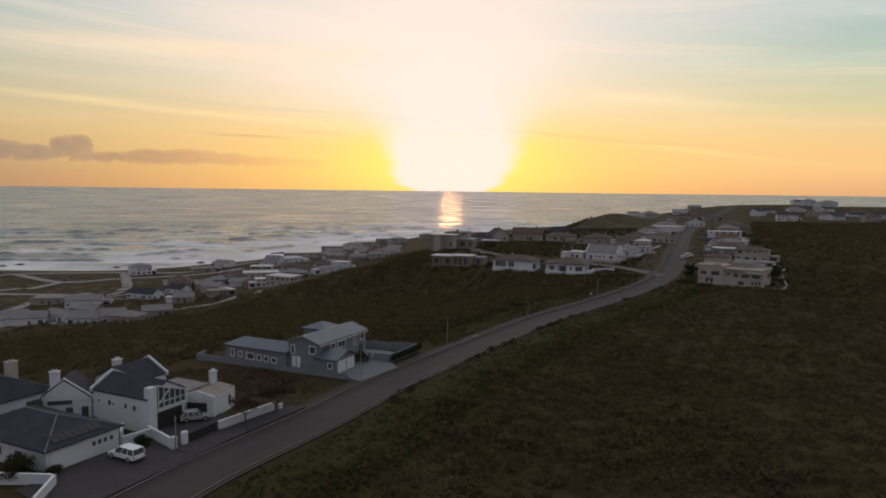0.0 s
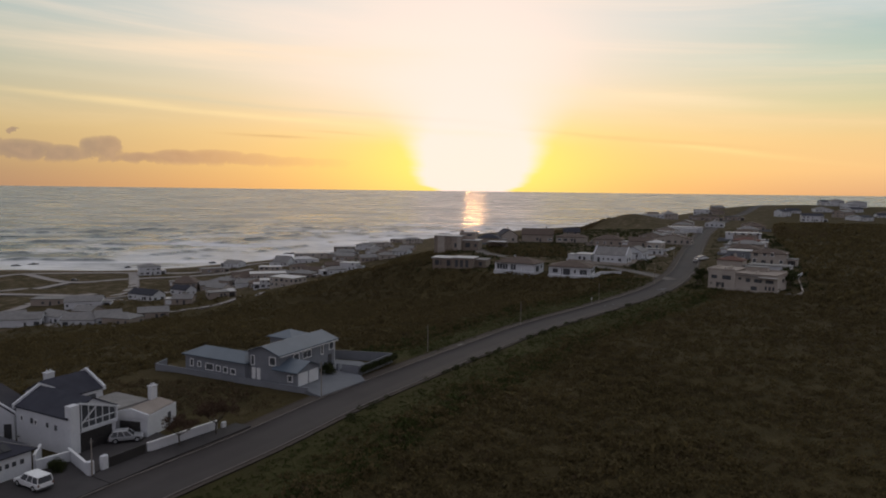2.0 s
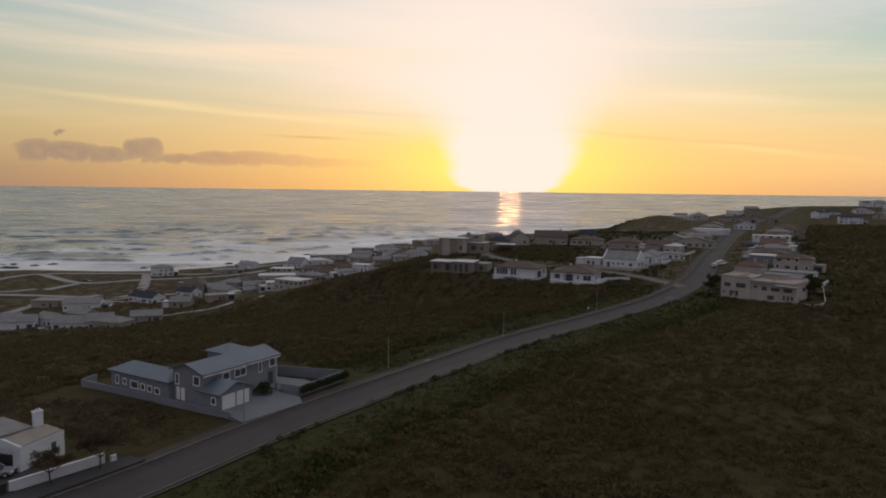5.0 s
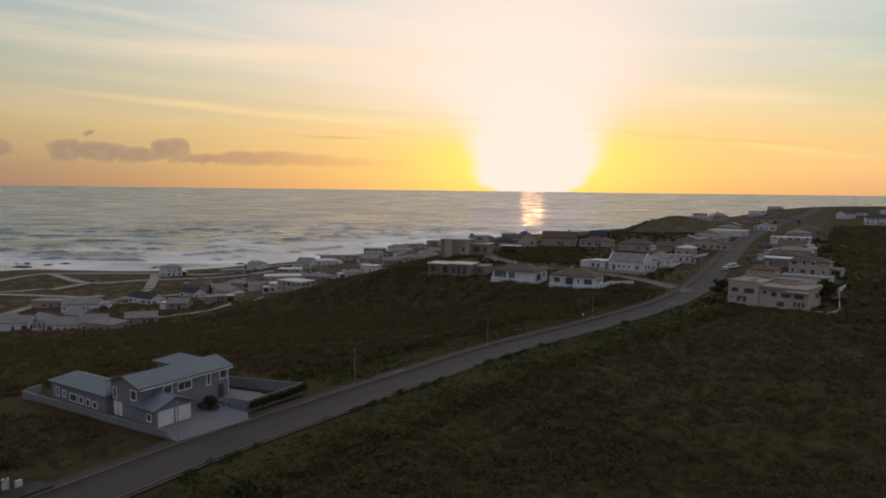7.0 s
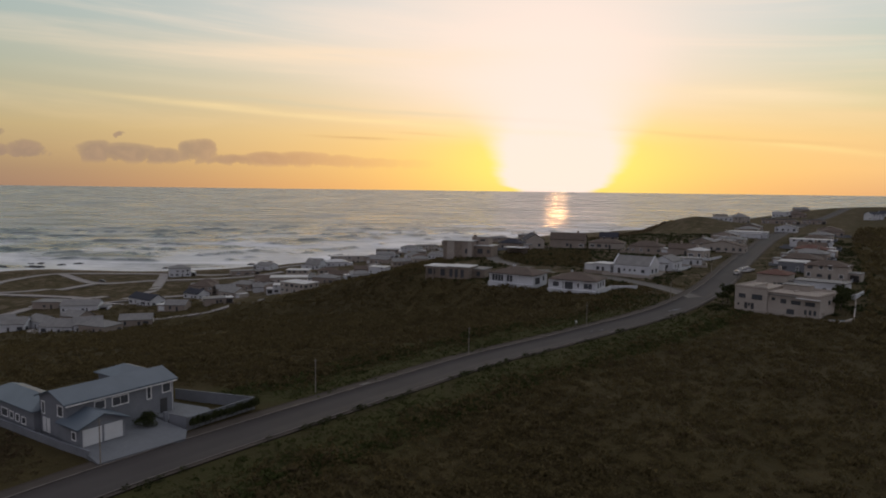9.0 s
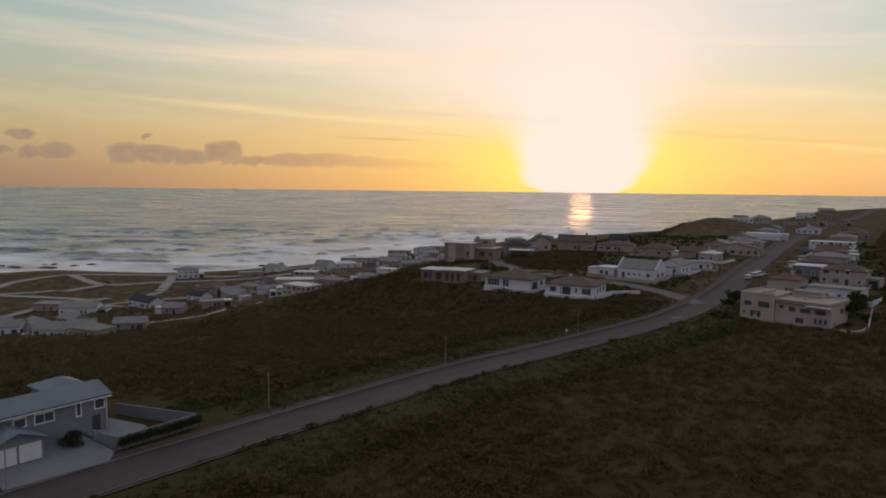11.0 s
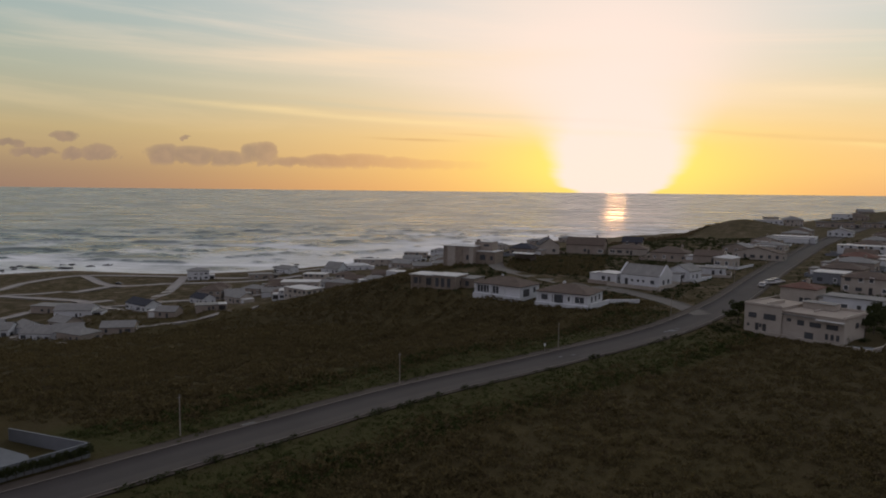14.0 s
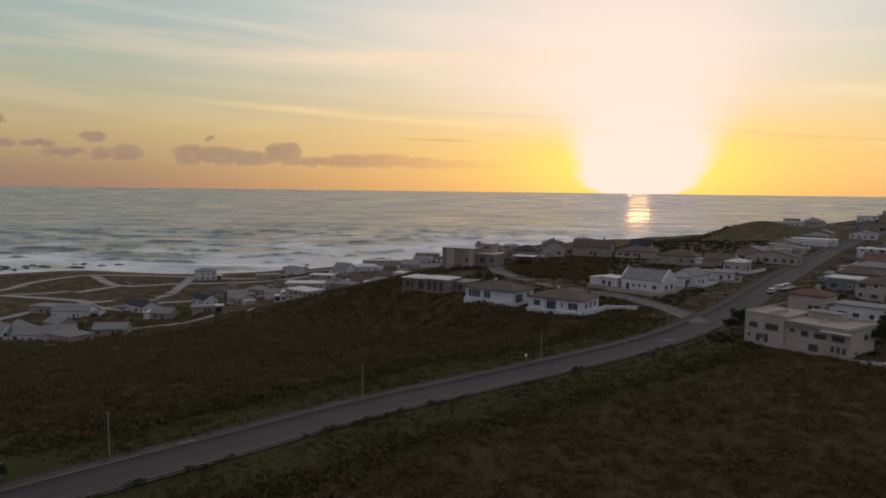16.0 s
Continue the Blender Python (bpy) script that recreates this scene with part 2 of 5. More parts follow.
PAVING = material("brick_paving", (0.042, 0.038, 0.038), (0.070, 0.064, 0.063), 0.9, 0.4, 0.3)
CONCRETE = material("pale_concrete", (0.12, 0.128, 0.14), (0.195, 0.205, 0.218), 0.85, 0.3, 0.2)
SANDROAD = material("pale_village_street", (0.22, 0.20, 0.19), (0.33, 0.305, 0.29), 0.9, 0.2, 0.2)
WOODPOLE = material("weathered_pole", (0.20, 0.175, 0.15), (0.34, 0.30, 0.26), 0.85, 1.0, 0.3)
ROCK = material("dark_shore_rock", (0.025, 0.023, 0.022), (0.07, 0.065, 0.06), 0.6, 0.4, 0.6)
RUBBER = material("rubber", (0.012, 0.012, 0.012), (0.025, 0.025, 0.025), 0.8, 2.0, 0.0)
CARWHITE = material("white_car_paint", (0.72, 0.72, 0.72), (0.80, 0.80, 0.80), 0.25, 0.5, 0.0)
CARSILVER = material("silver_car_paint", (0.42, 0.43, 0.44), (0.52, 0.53, 0.54), 0.3, 0.5, 0.0, metallic=0.4)
PANEL = material("solar_panel", (0.008, 0.008, 0.012), (0.014, 0.014, 0.02), 0.55, 0.8, 0.0)
TERRACE_STREET = material("worn_side_street", (0.10, 0.09, 0.082), (0.16, 0.145, 0.13), 0.9, 0.25, 0.2)
TWIG = material("bare_twigs", (0.05, 0.04, 0.032), (0.11, 0.09, 0.07), 0.9, 1.0, 0.3)


def leaf_material(name, dark, light, glow=0.35):
    """Small leaves: every clump a little different, with light shining through them."""
    m = bpy.data.materials.new(name)
    m.use_nodes = True
    n = Nodes(m.node_tree)
    shader = m.node_tree.nodes["Principled BSDF"]
    geo = n.add("ShaderNodeNewGeometry")
    broad = n.noise(geo.outputs["Position"], 0.12, 4.0, 0.6)
    fac = n.math("MULTIPLY_ADD", geo.outputs["Random Per Island"], 0.6, n.math("MULTIPLY", broad, 0.5))
    colour = n.mix(fac, (*dark, 1), (*light, 1))
    n.set(shader, "Base Color", colour)
    n.set(shader, "Roughness", 0.85)
    n.set(shader, "Specular IOR Level", 0.1)
    through_light = n.add("ShaderNodeBsdfTranslucent", Color=colour)
    blend = n.add("ShaderNodeMixShader", Fac=glow)
    m.node_tree.links.new(shader.outputs[0], blend.inputs[1])
    m.node_tree.links.new(through_light.outputs[0], blend.inputs[2])
    m.node_tree.links.new(blend.outputs[0], m.node_tree.nodes["Material Output"].inputs[0])
    return m


BUSH = leaf_material("scrub_leaves", (0.100, 0.078, 0.038), (0.155, 0.121, 0.058), 0.55)
BUSH_DRY = leaf_material("dry_scrub", (0.084, 0.062, 0.036), (0.168, 0.126, 0.074), 0.55)
RUSSET = leaf_material("russet_twigs", (0.060, 0.036, 0.024), (0.115, 0.075, 0.050))
GRASS = leaf_material("verge_grass", (0.034, 0.045, 0.013), (0.080, 0.090, 0.030), 0.4)
HEDGE = leaf_material("hedge_leaves", (0.024, 0.030, 0.011), (0.062, 0.070, 0.028))


def glass_material():
    m = bpy.data.materials.new("window_glass")
    m.use_nodes = True
    shader = m.node_tree.nodes["Principled BSDF"]
    shader.inputs["Base Color"].default_value = (0.085, 0.09, 0.098, 1)
    shader.inputs["Roughness"].default_value = 0.08
    return m


GLASS = glass_material()


def ground_material():
    """Coastal scrub: dark green and brown cover, mown green by the verge, sand and stone towards the shore."""
    m = bpy.data.materials.new("coastal_scrub")
    m.use_nodes = True
    n = Nodes(m.node_tree)
    shader = m.node_tree.nodes["Principled BSDF"]
    where = n.add("ShaderNodeNewGeometry").outputs["Position"]
    big = n.noise(where, 0.018, 4.0, 0.6, 0.5)
    mid = n.noise(where, 0.16, 5.0, 0.65, 0.4)
    fine = n.noise(where, 1.3, 5.0, 0.7)
    scrub = n.mix(n.ramp(mid, [(0.38, 0.0), (0.66, 1.0)]), (0.054, 0.041, 0.016, 1), (0.084, 0.062, 0.025, 1))
    scrub = n.mix(n.ramp(big, [(0.42, 0.0), (0.62, 0.7)]), scrub, (0.070, 0.052, 0.025, 1))
    scrub = n.mix(n.math("MULTIPLY", fine, 0.55), scrub, (0.034, 0.030, 0.013, 1))
    zone = n.add("ShaderNodeAttribute")
    zone.attribute_name = "cover"
    green, sand, bare = n.add("ShaderNodeSeparateColor", Color=zone.outputs["Color"]).outputs
    grass = n.mix(mid, (0.032, 0.035, 0.010, 1), (0.054, 0.055, 0.017, 1))
    patchy = n.ramp(n.math("ADD", green, n.math("MULTIPLY_ADD", mid, 0.9, -0.75)), [(0.15, 0.0), (0.5, 1.0)])
    colour = n.mix(n.math("MULTIPLY", patchy, green), scrub, grass)
    dirt = n.mix(fine, (0.115, 0.086, 0.064, 1), (0.23, 0.18, 0.135, 1))
    worn = n.ramp(n.math("ADD", bare, n.math("MULTIPLY_ADD", mid, 1.0, -0.85)), [(0.1, 0.0), (0.35, 1.0)])
    colour = n.mix(worn, colour, dirt)
    beach = n.mix(mid, (0.17, 0.125, 0.09, 1), (0.30, 0.24, 0.18, 1))
    colour = n.mix(sand, colour, beach)
    n.set(shader, "Base Color", colour)
    n.set(shader, "Roughness", 0.95)
    n.set(shader, "Specular IOR Level", 0.1)
    relief = n.add("ShaderNodeBump", Strength=0.8, Distance=0.5, Height=n.math("ADD", mid, fine))
    n.set(shader, "Normal", relief.outputs[0])
    return m


def sea_material():
    """Evening sea: broken swell that reflects the sky, its bright and dark slopes also painted in, with milky surf
    towards the shore.
    """
    m = bpy.data.materials.new("sea_water")
    m.use_nodes = True
    n = Nodes(m.node_tree)
    shader = m.node_tree.nodes["Principled BSDF"]
    where = n.add("ShaderNodeNewGeometry").outputs["Position"]
    swell = n.noise(n.scaled(where, 0.009, 0.0145, 0.0), 1.0, 6.0, 0.62, 0.3)
    chop = n.noise(n.scaled(where, 0.045, 0.16, 0.0), 1.0, 4.0, 0.65)
    zone = n.add("ShaderNodeAttribute")
    zone.attribute_name = "surf"
    near = zone.outputs["Fac"]
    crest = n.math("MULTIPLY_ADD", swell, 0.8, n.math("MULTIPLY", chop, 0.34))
    caps = n.ramp(crest, [(0.54, 0.0), (0.59, 0.55), (0.66, 0.95)], "EASE")
    wash = n.ramp(n.math("ADD", crest, n.math("MULTIPLY", near, 0.235)), [(0.66, 0.0), (0.76, 0.55), (0.92, 0.95)], "EASE")
    foam = n.math("MAXIMUM", n.math("MULTIPLY", caps, n.ramp(near, [(0.0, 0.26), (0.4, 0.85)])), n.math("MULTIPLY", wash, n.ramp(near, [(0.15, 0.0), (0.6, 1.0)])))
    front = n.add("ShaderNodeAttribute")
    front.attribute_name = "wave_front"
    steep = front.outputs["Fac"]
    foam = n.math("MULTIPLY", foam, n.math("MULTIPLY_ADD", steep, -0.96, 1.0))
    # sky reflection painted into the water colour: pale on crests, dark in troughs
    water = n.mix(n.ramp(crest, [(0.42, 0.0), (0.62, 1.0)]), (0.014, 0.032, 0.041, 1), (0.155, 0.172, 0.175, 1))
    # shade of the steep wave faces, put into the colour as a darker tone
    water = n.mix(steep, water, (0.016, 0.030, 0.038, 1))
    slick = n.ramp(n.noise(n.scaled(where, 0.0045, 0.021, 0.0, 7.0, 2.0), 1.0, 7.0, 0.66, 0.25), [(0.40, 0.0), (0.60, 1.0)])
    water = n.mix(n.math("MULTIPLY", slick, 0.42), water, (0.012, 0.030, 0.042, 1))
    n.set(shader, "Roughness", n.math("MULTIPLY_ADD", foam, 0.3, n.math("MULTIPLY_ADD", slick, 0.22, 0.15)))
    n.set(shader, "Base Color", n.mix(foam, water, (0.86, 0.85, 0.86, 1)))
    shader.inputs["IOR"].default_value = 1.33
    height = n.math("ADD", n.math("MULTIPLY", swell, 3.4), n.math("MULTIPLY", chop, 0.7))
    relief = n.add("ShaderNodeBump", Strength=1.0, Distance=1.35, Height=height)
    n.set(shader, "Normal", relief.outputs[0])
    return m


SCRUB, SEA = ground_material(), sea_material()

# ---- terrain ----
SEA_LEVEL = -35.5
ROAD_POINTS = [(-120, -130), (-92, -50), (-66, 18), (-46, 72), (-41.2, 84), (-33, 100), (-24.6, 119), (-14.8, 138), (-4.6, 157), (10.3, 182.5), (29.4, 206), (49, 229.5),
               (62, 250), (75.5, 279), (88.5, 314), (110.5, 376), (132.5, 436), (153, 490), (195, 590), (240, 690), (300, 810), (390, 970), (500, 1140)]
SHORE_POINTS = [(-1500, -900), (-620, 130), (-470, 400), (-408, 496), (-378, 538), (-300, 543), (-258, 553), (-215, 587), (-180, 648), (-151, 720), (-130, 810),
                (-85, 905), (-30, 995), (28, 1076), (95, 1160), (260, 1290), (700, 1500), (1800, 1800), (4800, 2400)]
ROAD_HEIGHTS = [(-130, -2.0), (0, -2.7), (80, -3.05), (112, -3.05), (150, -3.4), (186, -3.7), (238, -1.0), (316, 1.8), (420, 2.5), (700, 5.0)]


def smoothed(points, step):
    """A smooth line through points, with a point every step metres or so."""
    p = np.array(points, float)
    p = np.concatenate([2 * p[:1] - p[1:2], p, 2 * p[-1:] - p[-2:-1]])
    out = []
    for a, b, c, d in zip(p, p[1:], p[2:], p[3:]):
        n = max(1, int(np.linalg.norm(c - b) / step))
        for u in np.arange(n)[:, None] / n:
            out.append(0.5 * (2 * b + (c - a) * u + (2 * a - 5 * b + 4 * c - d) * u**2 + (3 * b - a - 3 * c + d) * u**3)[None])
    return np.concatenate(out + [p[-2:-1]]).reshape(-1, p.shape[1])


def beside(line, x, y):
    """Distance of places from a line, positive to its left, and the y of the nearest place on it."""
    best, sign, along = np.full(x.shape, 1e9), np.ones(x.shape), np.zeros(x.shape)
    for (ax, ay), (bx, by) in zip(line, line[1:]):
        dx, dy = bx - ax, by - ay
        u = np.clip(((x - ax) * dx + (y - ay) * dy) / (dx * dx + dy * dy), 0, 1)
        px, py = ax + u * dx, ay + u * dy
        d = np.hypot(x - px, y - py)
        near = d < best
        best = np.where(near, d, best)
        sign = np.where(near, np.sign(dx * (y - ay) - dy * (x - ax) + 1e-9), sign)
        along = np.where(near, py, along)
    return best * sign, along


ROAD_LINE = smoothed(ROAD_POINTS, 12)
SHORE_LINE = smoothed(SHORE_POINTS, 60)


def step01(x, a, b):
    u = np.clip((x - a) / (b - a), 0, 1)
    return u * u * (3 - 2 * u)


def road_height(y):
    ys, zs = zip(*ROAD_HEIGHTS)
    return sum(np.interp(y + k, ys, zs) for k in (-20, -10, 0, 10, 20)) / 5


def terrain(x, y):
    """The height of the ground, without its small unevenness, and how far a place lies inland."""
    x, y = np.asarray(x, float), np.asarray(y, float)
    s, along = beside(ROAD_LINE, x, y)
    inland = -beside(SHORE_LINE, x, y)[0]
    crest = road_height(along)
    front = (x - 36) * 0.47 + (y - 255) * 0.88
    flat = 10 + 26 * (1 - step01(along, 150, 190)) + 92 * step01(front, -16, 10) * (1 - 0.3 * step01(y, 400, 480) - 0.4 * step01(y, 490, 550)) * (1 - 0.75 * step01(y, 640, 780))
    run = np.clip((s - flat) * 370 / (380 - flat) * (1.28 - 0.28 * step01(y, 285, 350)) * (1 + 0.55 * step01(flat, 35, 100)), 0, 900)
    drop = sum(np.interp(run + k, [0, 15, 60, 110, 170, 235, 300, 380, 450], [0, 0.6, 5, 10.5, 17.5, 24, 28, 30.3, 31]) for k in (-16, -8, 0, 8, 16)) / 5 - 0.25
    z = crest - drop * (crest + 33.5) / 31
    z = z + 10 * np.exp(-(((x - 136) / 28) ** 2 + ((y - 665) / 60) ** 2))
    z = z + 11 * np.exp(-(((x - 440) / 170) ** 2 + ((y - 930) / 120) ** 2))
    shore = step01(inland, -14, 34)
    z = z * shore + (SEA_LEVEL - 4.0) * (1 - shore)
    z = np.where(inland < 0, np.minimum(z, SEA_LEVEL - 0.4 + inland * 0.05), z)
    return z, inland, s


def ground_z(x, y):
    return float(terrain(np.array([x]), np.array([y]))[0][0])


# ---- mesh helpers ----
def finish(name, bm, mat, parent=None, label="", smooth=False):
    me = bpy.data.meshes.new(name)
    bm.normal_update()
    bm.to_mesh(me)
    bm.free()
    me.materials.append(mat)
    if smooth:
        me.shade_smooth()
    ob = new(name, me)
    if parent:
        ob.parent = parent
    if label:
        tagged(ob, label)
    return ob


def part(name, bm, mat, parent, label=""):
    return finish(name, bm, mat, parent, label)


def array_mesh(name, verts, faces, mat, smooth=False):
    """A mesh from computed arrays: faces is an n x 3 or n x 4 array."""
    me = bpy.data.meshes.new(name)
    faces = np.asarray(faces, np.int32)
    k = faces.shape[1]
    me.vertices.add(len(verts))
    me.vertices.foreach_set("co", np.asarray(verts, np.float32).ravel())
    me.loops.add(faces.size)
    me.loops.foreach_set("vertex_index", faces.ravel())
    me.polygons.add(len(faces))
    me.polygons.foreach_set("loop_start", np.arange(0, faces.size, k, dtype=np.int32))
    me.update(calc_edges=True)
    me.validate()
    if mat:
        me.materials.append(mat)
    if smooth:
        me.shade_smooth()
    return me


def box(bm, x0, x1, y0, y1, z0, z1):
    v = [bm.verts.new((x, y, z)) for z in (z0, z1) for x, y in ((x0, y0), (x1, y0), (x1, y1), (x0, y1))]
    for f in ((3, 2, 1, 0), (4, 5, 6, 7), (0, 1, 5, 4), (1, 2, 6, 5), (2, 3, 7, 6), (3, 0, 4, 7)):
        bm.faces.new([v[i] for i in f])
    return bm


def boxes(*dims):
    bm = bmesh.new()
    for d in dims:
        box(bm, *d)
    return bm


def soft_box(x0, x1, y0, y1, z0, z1, r=0.03):
    bm = boxes((x0, x1, y0, y1, z0, z1))
    bmesh.ops.bevel(bm, geom=bm.edges[:], offset=r, segments=1, affect="EDGES")
    return bm


def prism(bm, outline, a, b, axis="x"):
    """A solid with the given outline (pairs), drawn out from a to b along x, or along y or z."""
    def at(p, w):
        return {"x": (w, p[0], p[1]), "y": (p[0], w, p[1]), "z": (p[0], p[1], w)}[axis]
    lo, hi = [bm.verts.new(at(p, a)) for p in outline], [bm.verts.new(at(p, b)) for p in outline]
    bm.faces.new(lo[::-1]), bm.faces.new(hi)
    for i in range(len(outline)):
        j = (i + 1) % len(outline)
        bm.faces.new((lo[i], lo[j], hi[j], hi[i]))
    bmesh.ops.recalc_face_normals(bm, faces=bm.faces[:])
    return bm


def tube(bm, a, b, r0, r1, sides=8):
    a, b = Vector(a), Vector(b)
    q = (b - a).to_track_quat("Z", "Y").to_matrix()
    rings = [[bm.verts.new(p + q @ Vector((r * math.cos(t), r * math.sin(t), 0))) for t in np.arange(sides) * 2 * math.pi / sides] for p, r in ((a, r0), (b, r1))]
    for i in range(sides):
        j = (i + 1) % sides
        bm.faces.new((rings[0][i], rings[0][j], rings[1][j], rings[1][i]))
    bm.faces.new(rings[0][::-1]), bm.faces.new(rings[1])
    return bm


def empty(name, x, y, z, turn=0.0):
    ob = new(name)
    ob.matrix_basis = pose(x, y, z, 0, 0, turn)
    return ob


# ---- ground and sea ----
def spaced(lo, hi, fine_lo, fine_hi, fine, grow=1.09):
    """Grid lines, close together in the middle stretch and wider and wider outside it."""
    out = list(np.arange(fine_lo, fine_hi + fine, fine))
    for end, sign in ((lo, -1), (hi, 1)):
        w, p = fine, (out[0] if sign < 0 else out[-1])
        side = []
        while (p - end) * sign < 0:
            w = min(w * grow, 220)
            p += sign * w
            side.append(p)
        out = (side[::-1] + out) if sign < 0 else (out + side)
    return np.array(out)


def sheet(xs, ys):
    gx, gy = np.meshgrid(xs, ys)
    i = np.arange(gx.size).reshape(gx.shape)
    faces = np.stack([i[:-1, :-1], i[:-1, 1:], i[1:, 1:], i[1:, :-1]], -1).reshape(-1, 4)
    return gx.ravel(), gy.ravel(), faces


def waves(x, y, size, seed):
    """Cheap smooth unevenness, about -1 to 1."""
    rng = np.random.RandomState(seed)
    out = np.zeros(x.shape)
    for k in range(14):
        a, f, p = rng.uniform(0, 2 * np.pi), rng.uniform(0.6, 1.9) / size, rng.uniform(0, 2 * np.pi)
        out += np.sin(2 * np.pi * f * (x * np.cos(a) + y * np.sin(a)) + p)
    return out / 5.0


def mounds(x, y):
    """Unevenness of the scrub: hummocks of several sizes."""
    return 0.5 * waves(x, y, 60, 3) + 0.35 * waves(x, y, 17, 4) + 0.22 * waves(x, y, 6.5, 5)


def open_ground(x, y, s, inland):
    """1 where the land is wild scrub, 0 by the road, in the streets and on the shore."""
    wild = step01(np.abs(s), 7.5, 16)
    front = np.where(s > 0, (x - 36) * 0.47 + (y - 255) * 0.88, y - 236)
    built = step01(front, -2, 4) * (1 - step01(s, 100, 112)) * step01(s, -52, -40)
    near = (1 - step01(y, 152, 160)) * (1 - step01(s, 42, 50)) * step01(s, -2, 2)
    return wild * (1 - 0.85 * np.maximum(built, near)) * step01(inland, 60, 140)


def build_ground():
    xs, ys = spaced(-1600, 4800, -190, 170, 2.4), spaced(-900, 4800, 20, 330, 2.4)
    x, y, faces = sheet(xs, ys)
    z, inland, s = terrain(x, y)
    z = z + mounds(x, y) * open_ground(x, y, s, inland)
    z = np.where(np.abs(s) < 7.5, z - 0.12, z)
    me = array_mesh("ground", np.stack([x, y, z], -1), faces, SCRUB, True)
    green = np.clip(0.75 * (1 - step01(np.abs(s + 11), 5, 20)) * (s < 0) + 0.8 * (1 - step01(np.abs(s - 13), 4, 16)) * (s > 0) * step01(y, 135, 150), 0, 1)
    green = np.maximum(green * (1 - step01(y, 225, 260)), 0.0)
    sand = 1 - step01(inland, 12, 46)
    plain = step01(s, 165, 235) * (1 - step01(inland, 300, 420) * 0.2)
    town = step01(y, 235, 250) * (1 - step01(s, 96, 106)) * step01(s, -48, -36) * np.where(s > 0, step01((x - 36) * 0.47 + (y - 255) * 0.88, 2, 12), 1.0) * 0.45
    near = (1 - step01(y, 118, 124)) * (1 - step01(s, 28, 34)) * step01(s, 3, 5) * 0.35
    bare = np.maximum(np.maximum(plain * 0.47, town), near)
    layer = me.color_attributes.new("cover", "FLOAT_COLOR", "POINT")
    layer.data.foreach_set("color", np.stack([green, sand, bare, np.ones_like(x)], -1).astype(np.float32).ravel())
    tagged(new("ground", me), "dark green and brown coastal scrub falling to a sandy shore", "ground", kind="structure")


def build_sea():
    xs, ys = spaced(-4800, 4800, -620, 260, 6.0, 1.05), spaced(-1500, 4900, 470, 1050, 4.5, 1.045)
    x, y, faces = sheet(xs, ys)
    off = beside(SHORE_LINE, x, y)[0]
    phase = (off + 15 * waves(x, y, 150, 8)) / 8.5
    breaking = step01(waves(x, y, 85, 31) + 0.6 * waves(x, y, 38, 32), -0.1, 0.6) * step01(off, 22, 60) * (1 - step01(off, 480, 720))
    calm = 1 - step01(y, 1050, 1700)
    swell = (2.3 * breaking * np.maximum(np.sin(phase), 0) ** 2 + 0.5 * waves(x, y, 75, 9) * step01(off, 20, 120)) * calm
    # mask of the shoreward wave faces, for their painted shade and missing foam
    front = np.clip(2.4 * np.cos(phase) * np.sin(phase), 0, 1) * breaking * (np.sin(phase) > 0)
    far = np.minimum(np.hypot(x, y), 4900)
    z = SEA_LEVEL + swell + 54.5 * step01(far, 1300, 8500) / step01(4900.0, 1300, 8500)
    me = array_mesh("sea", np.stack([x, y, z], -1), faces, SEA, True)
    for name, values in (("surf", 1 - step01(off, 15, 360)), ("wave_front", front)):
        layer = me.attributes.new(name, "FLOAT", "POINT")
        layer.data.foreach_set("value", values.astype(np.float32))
    tagged(new("sea", me), "grey evening sea with rows of white surf", "sea", kind="structure")


def strip(name, line, half, lift, mat, label, category, thick=0.0, shift=0.0, kind="structure"):
    """A ribbon laid along a line on the ground; with thick, a solid one."""
    p = np.array(line, float)
    d = np.gradient(p, axis=0)
    d /= np.linalg.norm(d, axis=1)[:, None]
    left = np.stack([-d[:, 1], d[:, 0]], -1)
    cols = [p + left * (shift + half), p + left * (shift + half / 3), p + left * (shift - half / 3), p + left * (shift - half)]
    zs = [terrain(c[:, 0], c[:, 1])[0] + lift for c in cols]
    n, k = len(p), len(cols)
    verts = np.stack([np.column_stack([c, z]) for c, z in zip(cols, zs)], 1).reshape(-1, 3)
    i = np.arange(n * k).reshape(n, k)
    faces = np.stack([i[:-1, :-1], i[:-1, 1:], i[1:, 1:], i[1:, :-1]], -1).reshape(-1, 4)[:, ::-1]
    if thick:
        low = verts - (0, 0, thick)
        j = i + n * k
        sides = [np.stack([i[:-1, 0], i[1:, 0], j[1:, 0], j[:-1, 0]], -1), np.stack([i[1:, -1], i[:-1, -1], j[:-1, -1], j[1:, -1]], -1)]
        verts, faces = np.concatenate([verts, low]), np.concatenate([faces, *sides])
    ob = new(name, array_mesh(name, verts, faces, mat))
    return tagged(ob, label, category, kind=kind)


build_ground()
build_sea()
ROAD_FINE = smoothed(ROAD_POINTS, 2.5)
strip("road", ROAD_FINE, 3.75, 0.03, ASPHALT, "grey asphalt road along the ridge", "road", 0.3)
strip("kerb_west", ROAD_FINE, 0.11, 0.12, KERB, "low concrete kerb of the road", "kerb", 0.3, 3.92)
strip("kerb_east", ROAD_FINE, 0.11, 0.12, KERB, "low concrete kerb of the road", "kerb", 0.3, -3.92)
strip("verge_west", ROAD_FINE, 1.1, 0.05, VERGE, "worn sandy verge beside the kerb", "verge", 0.3, 5.2)
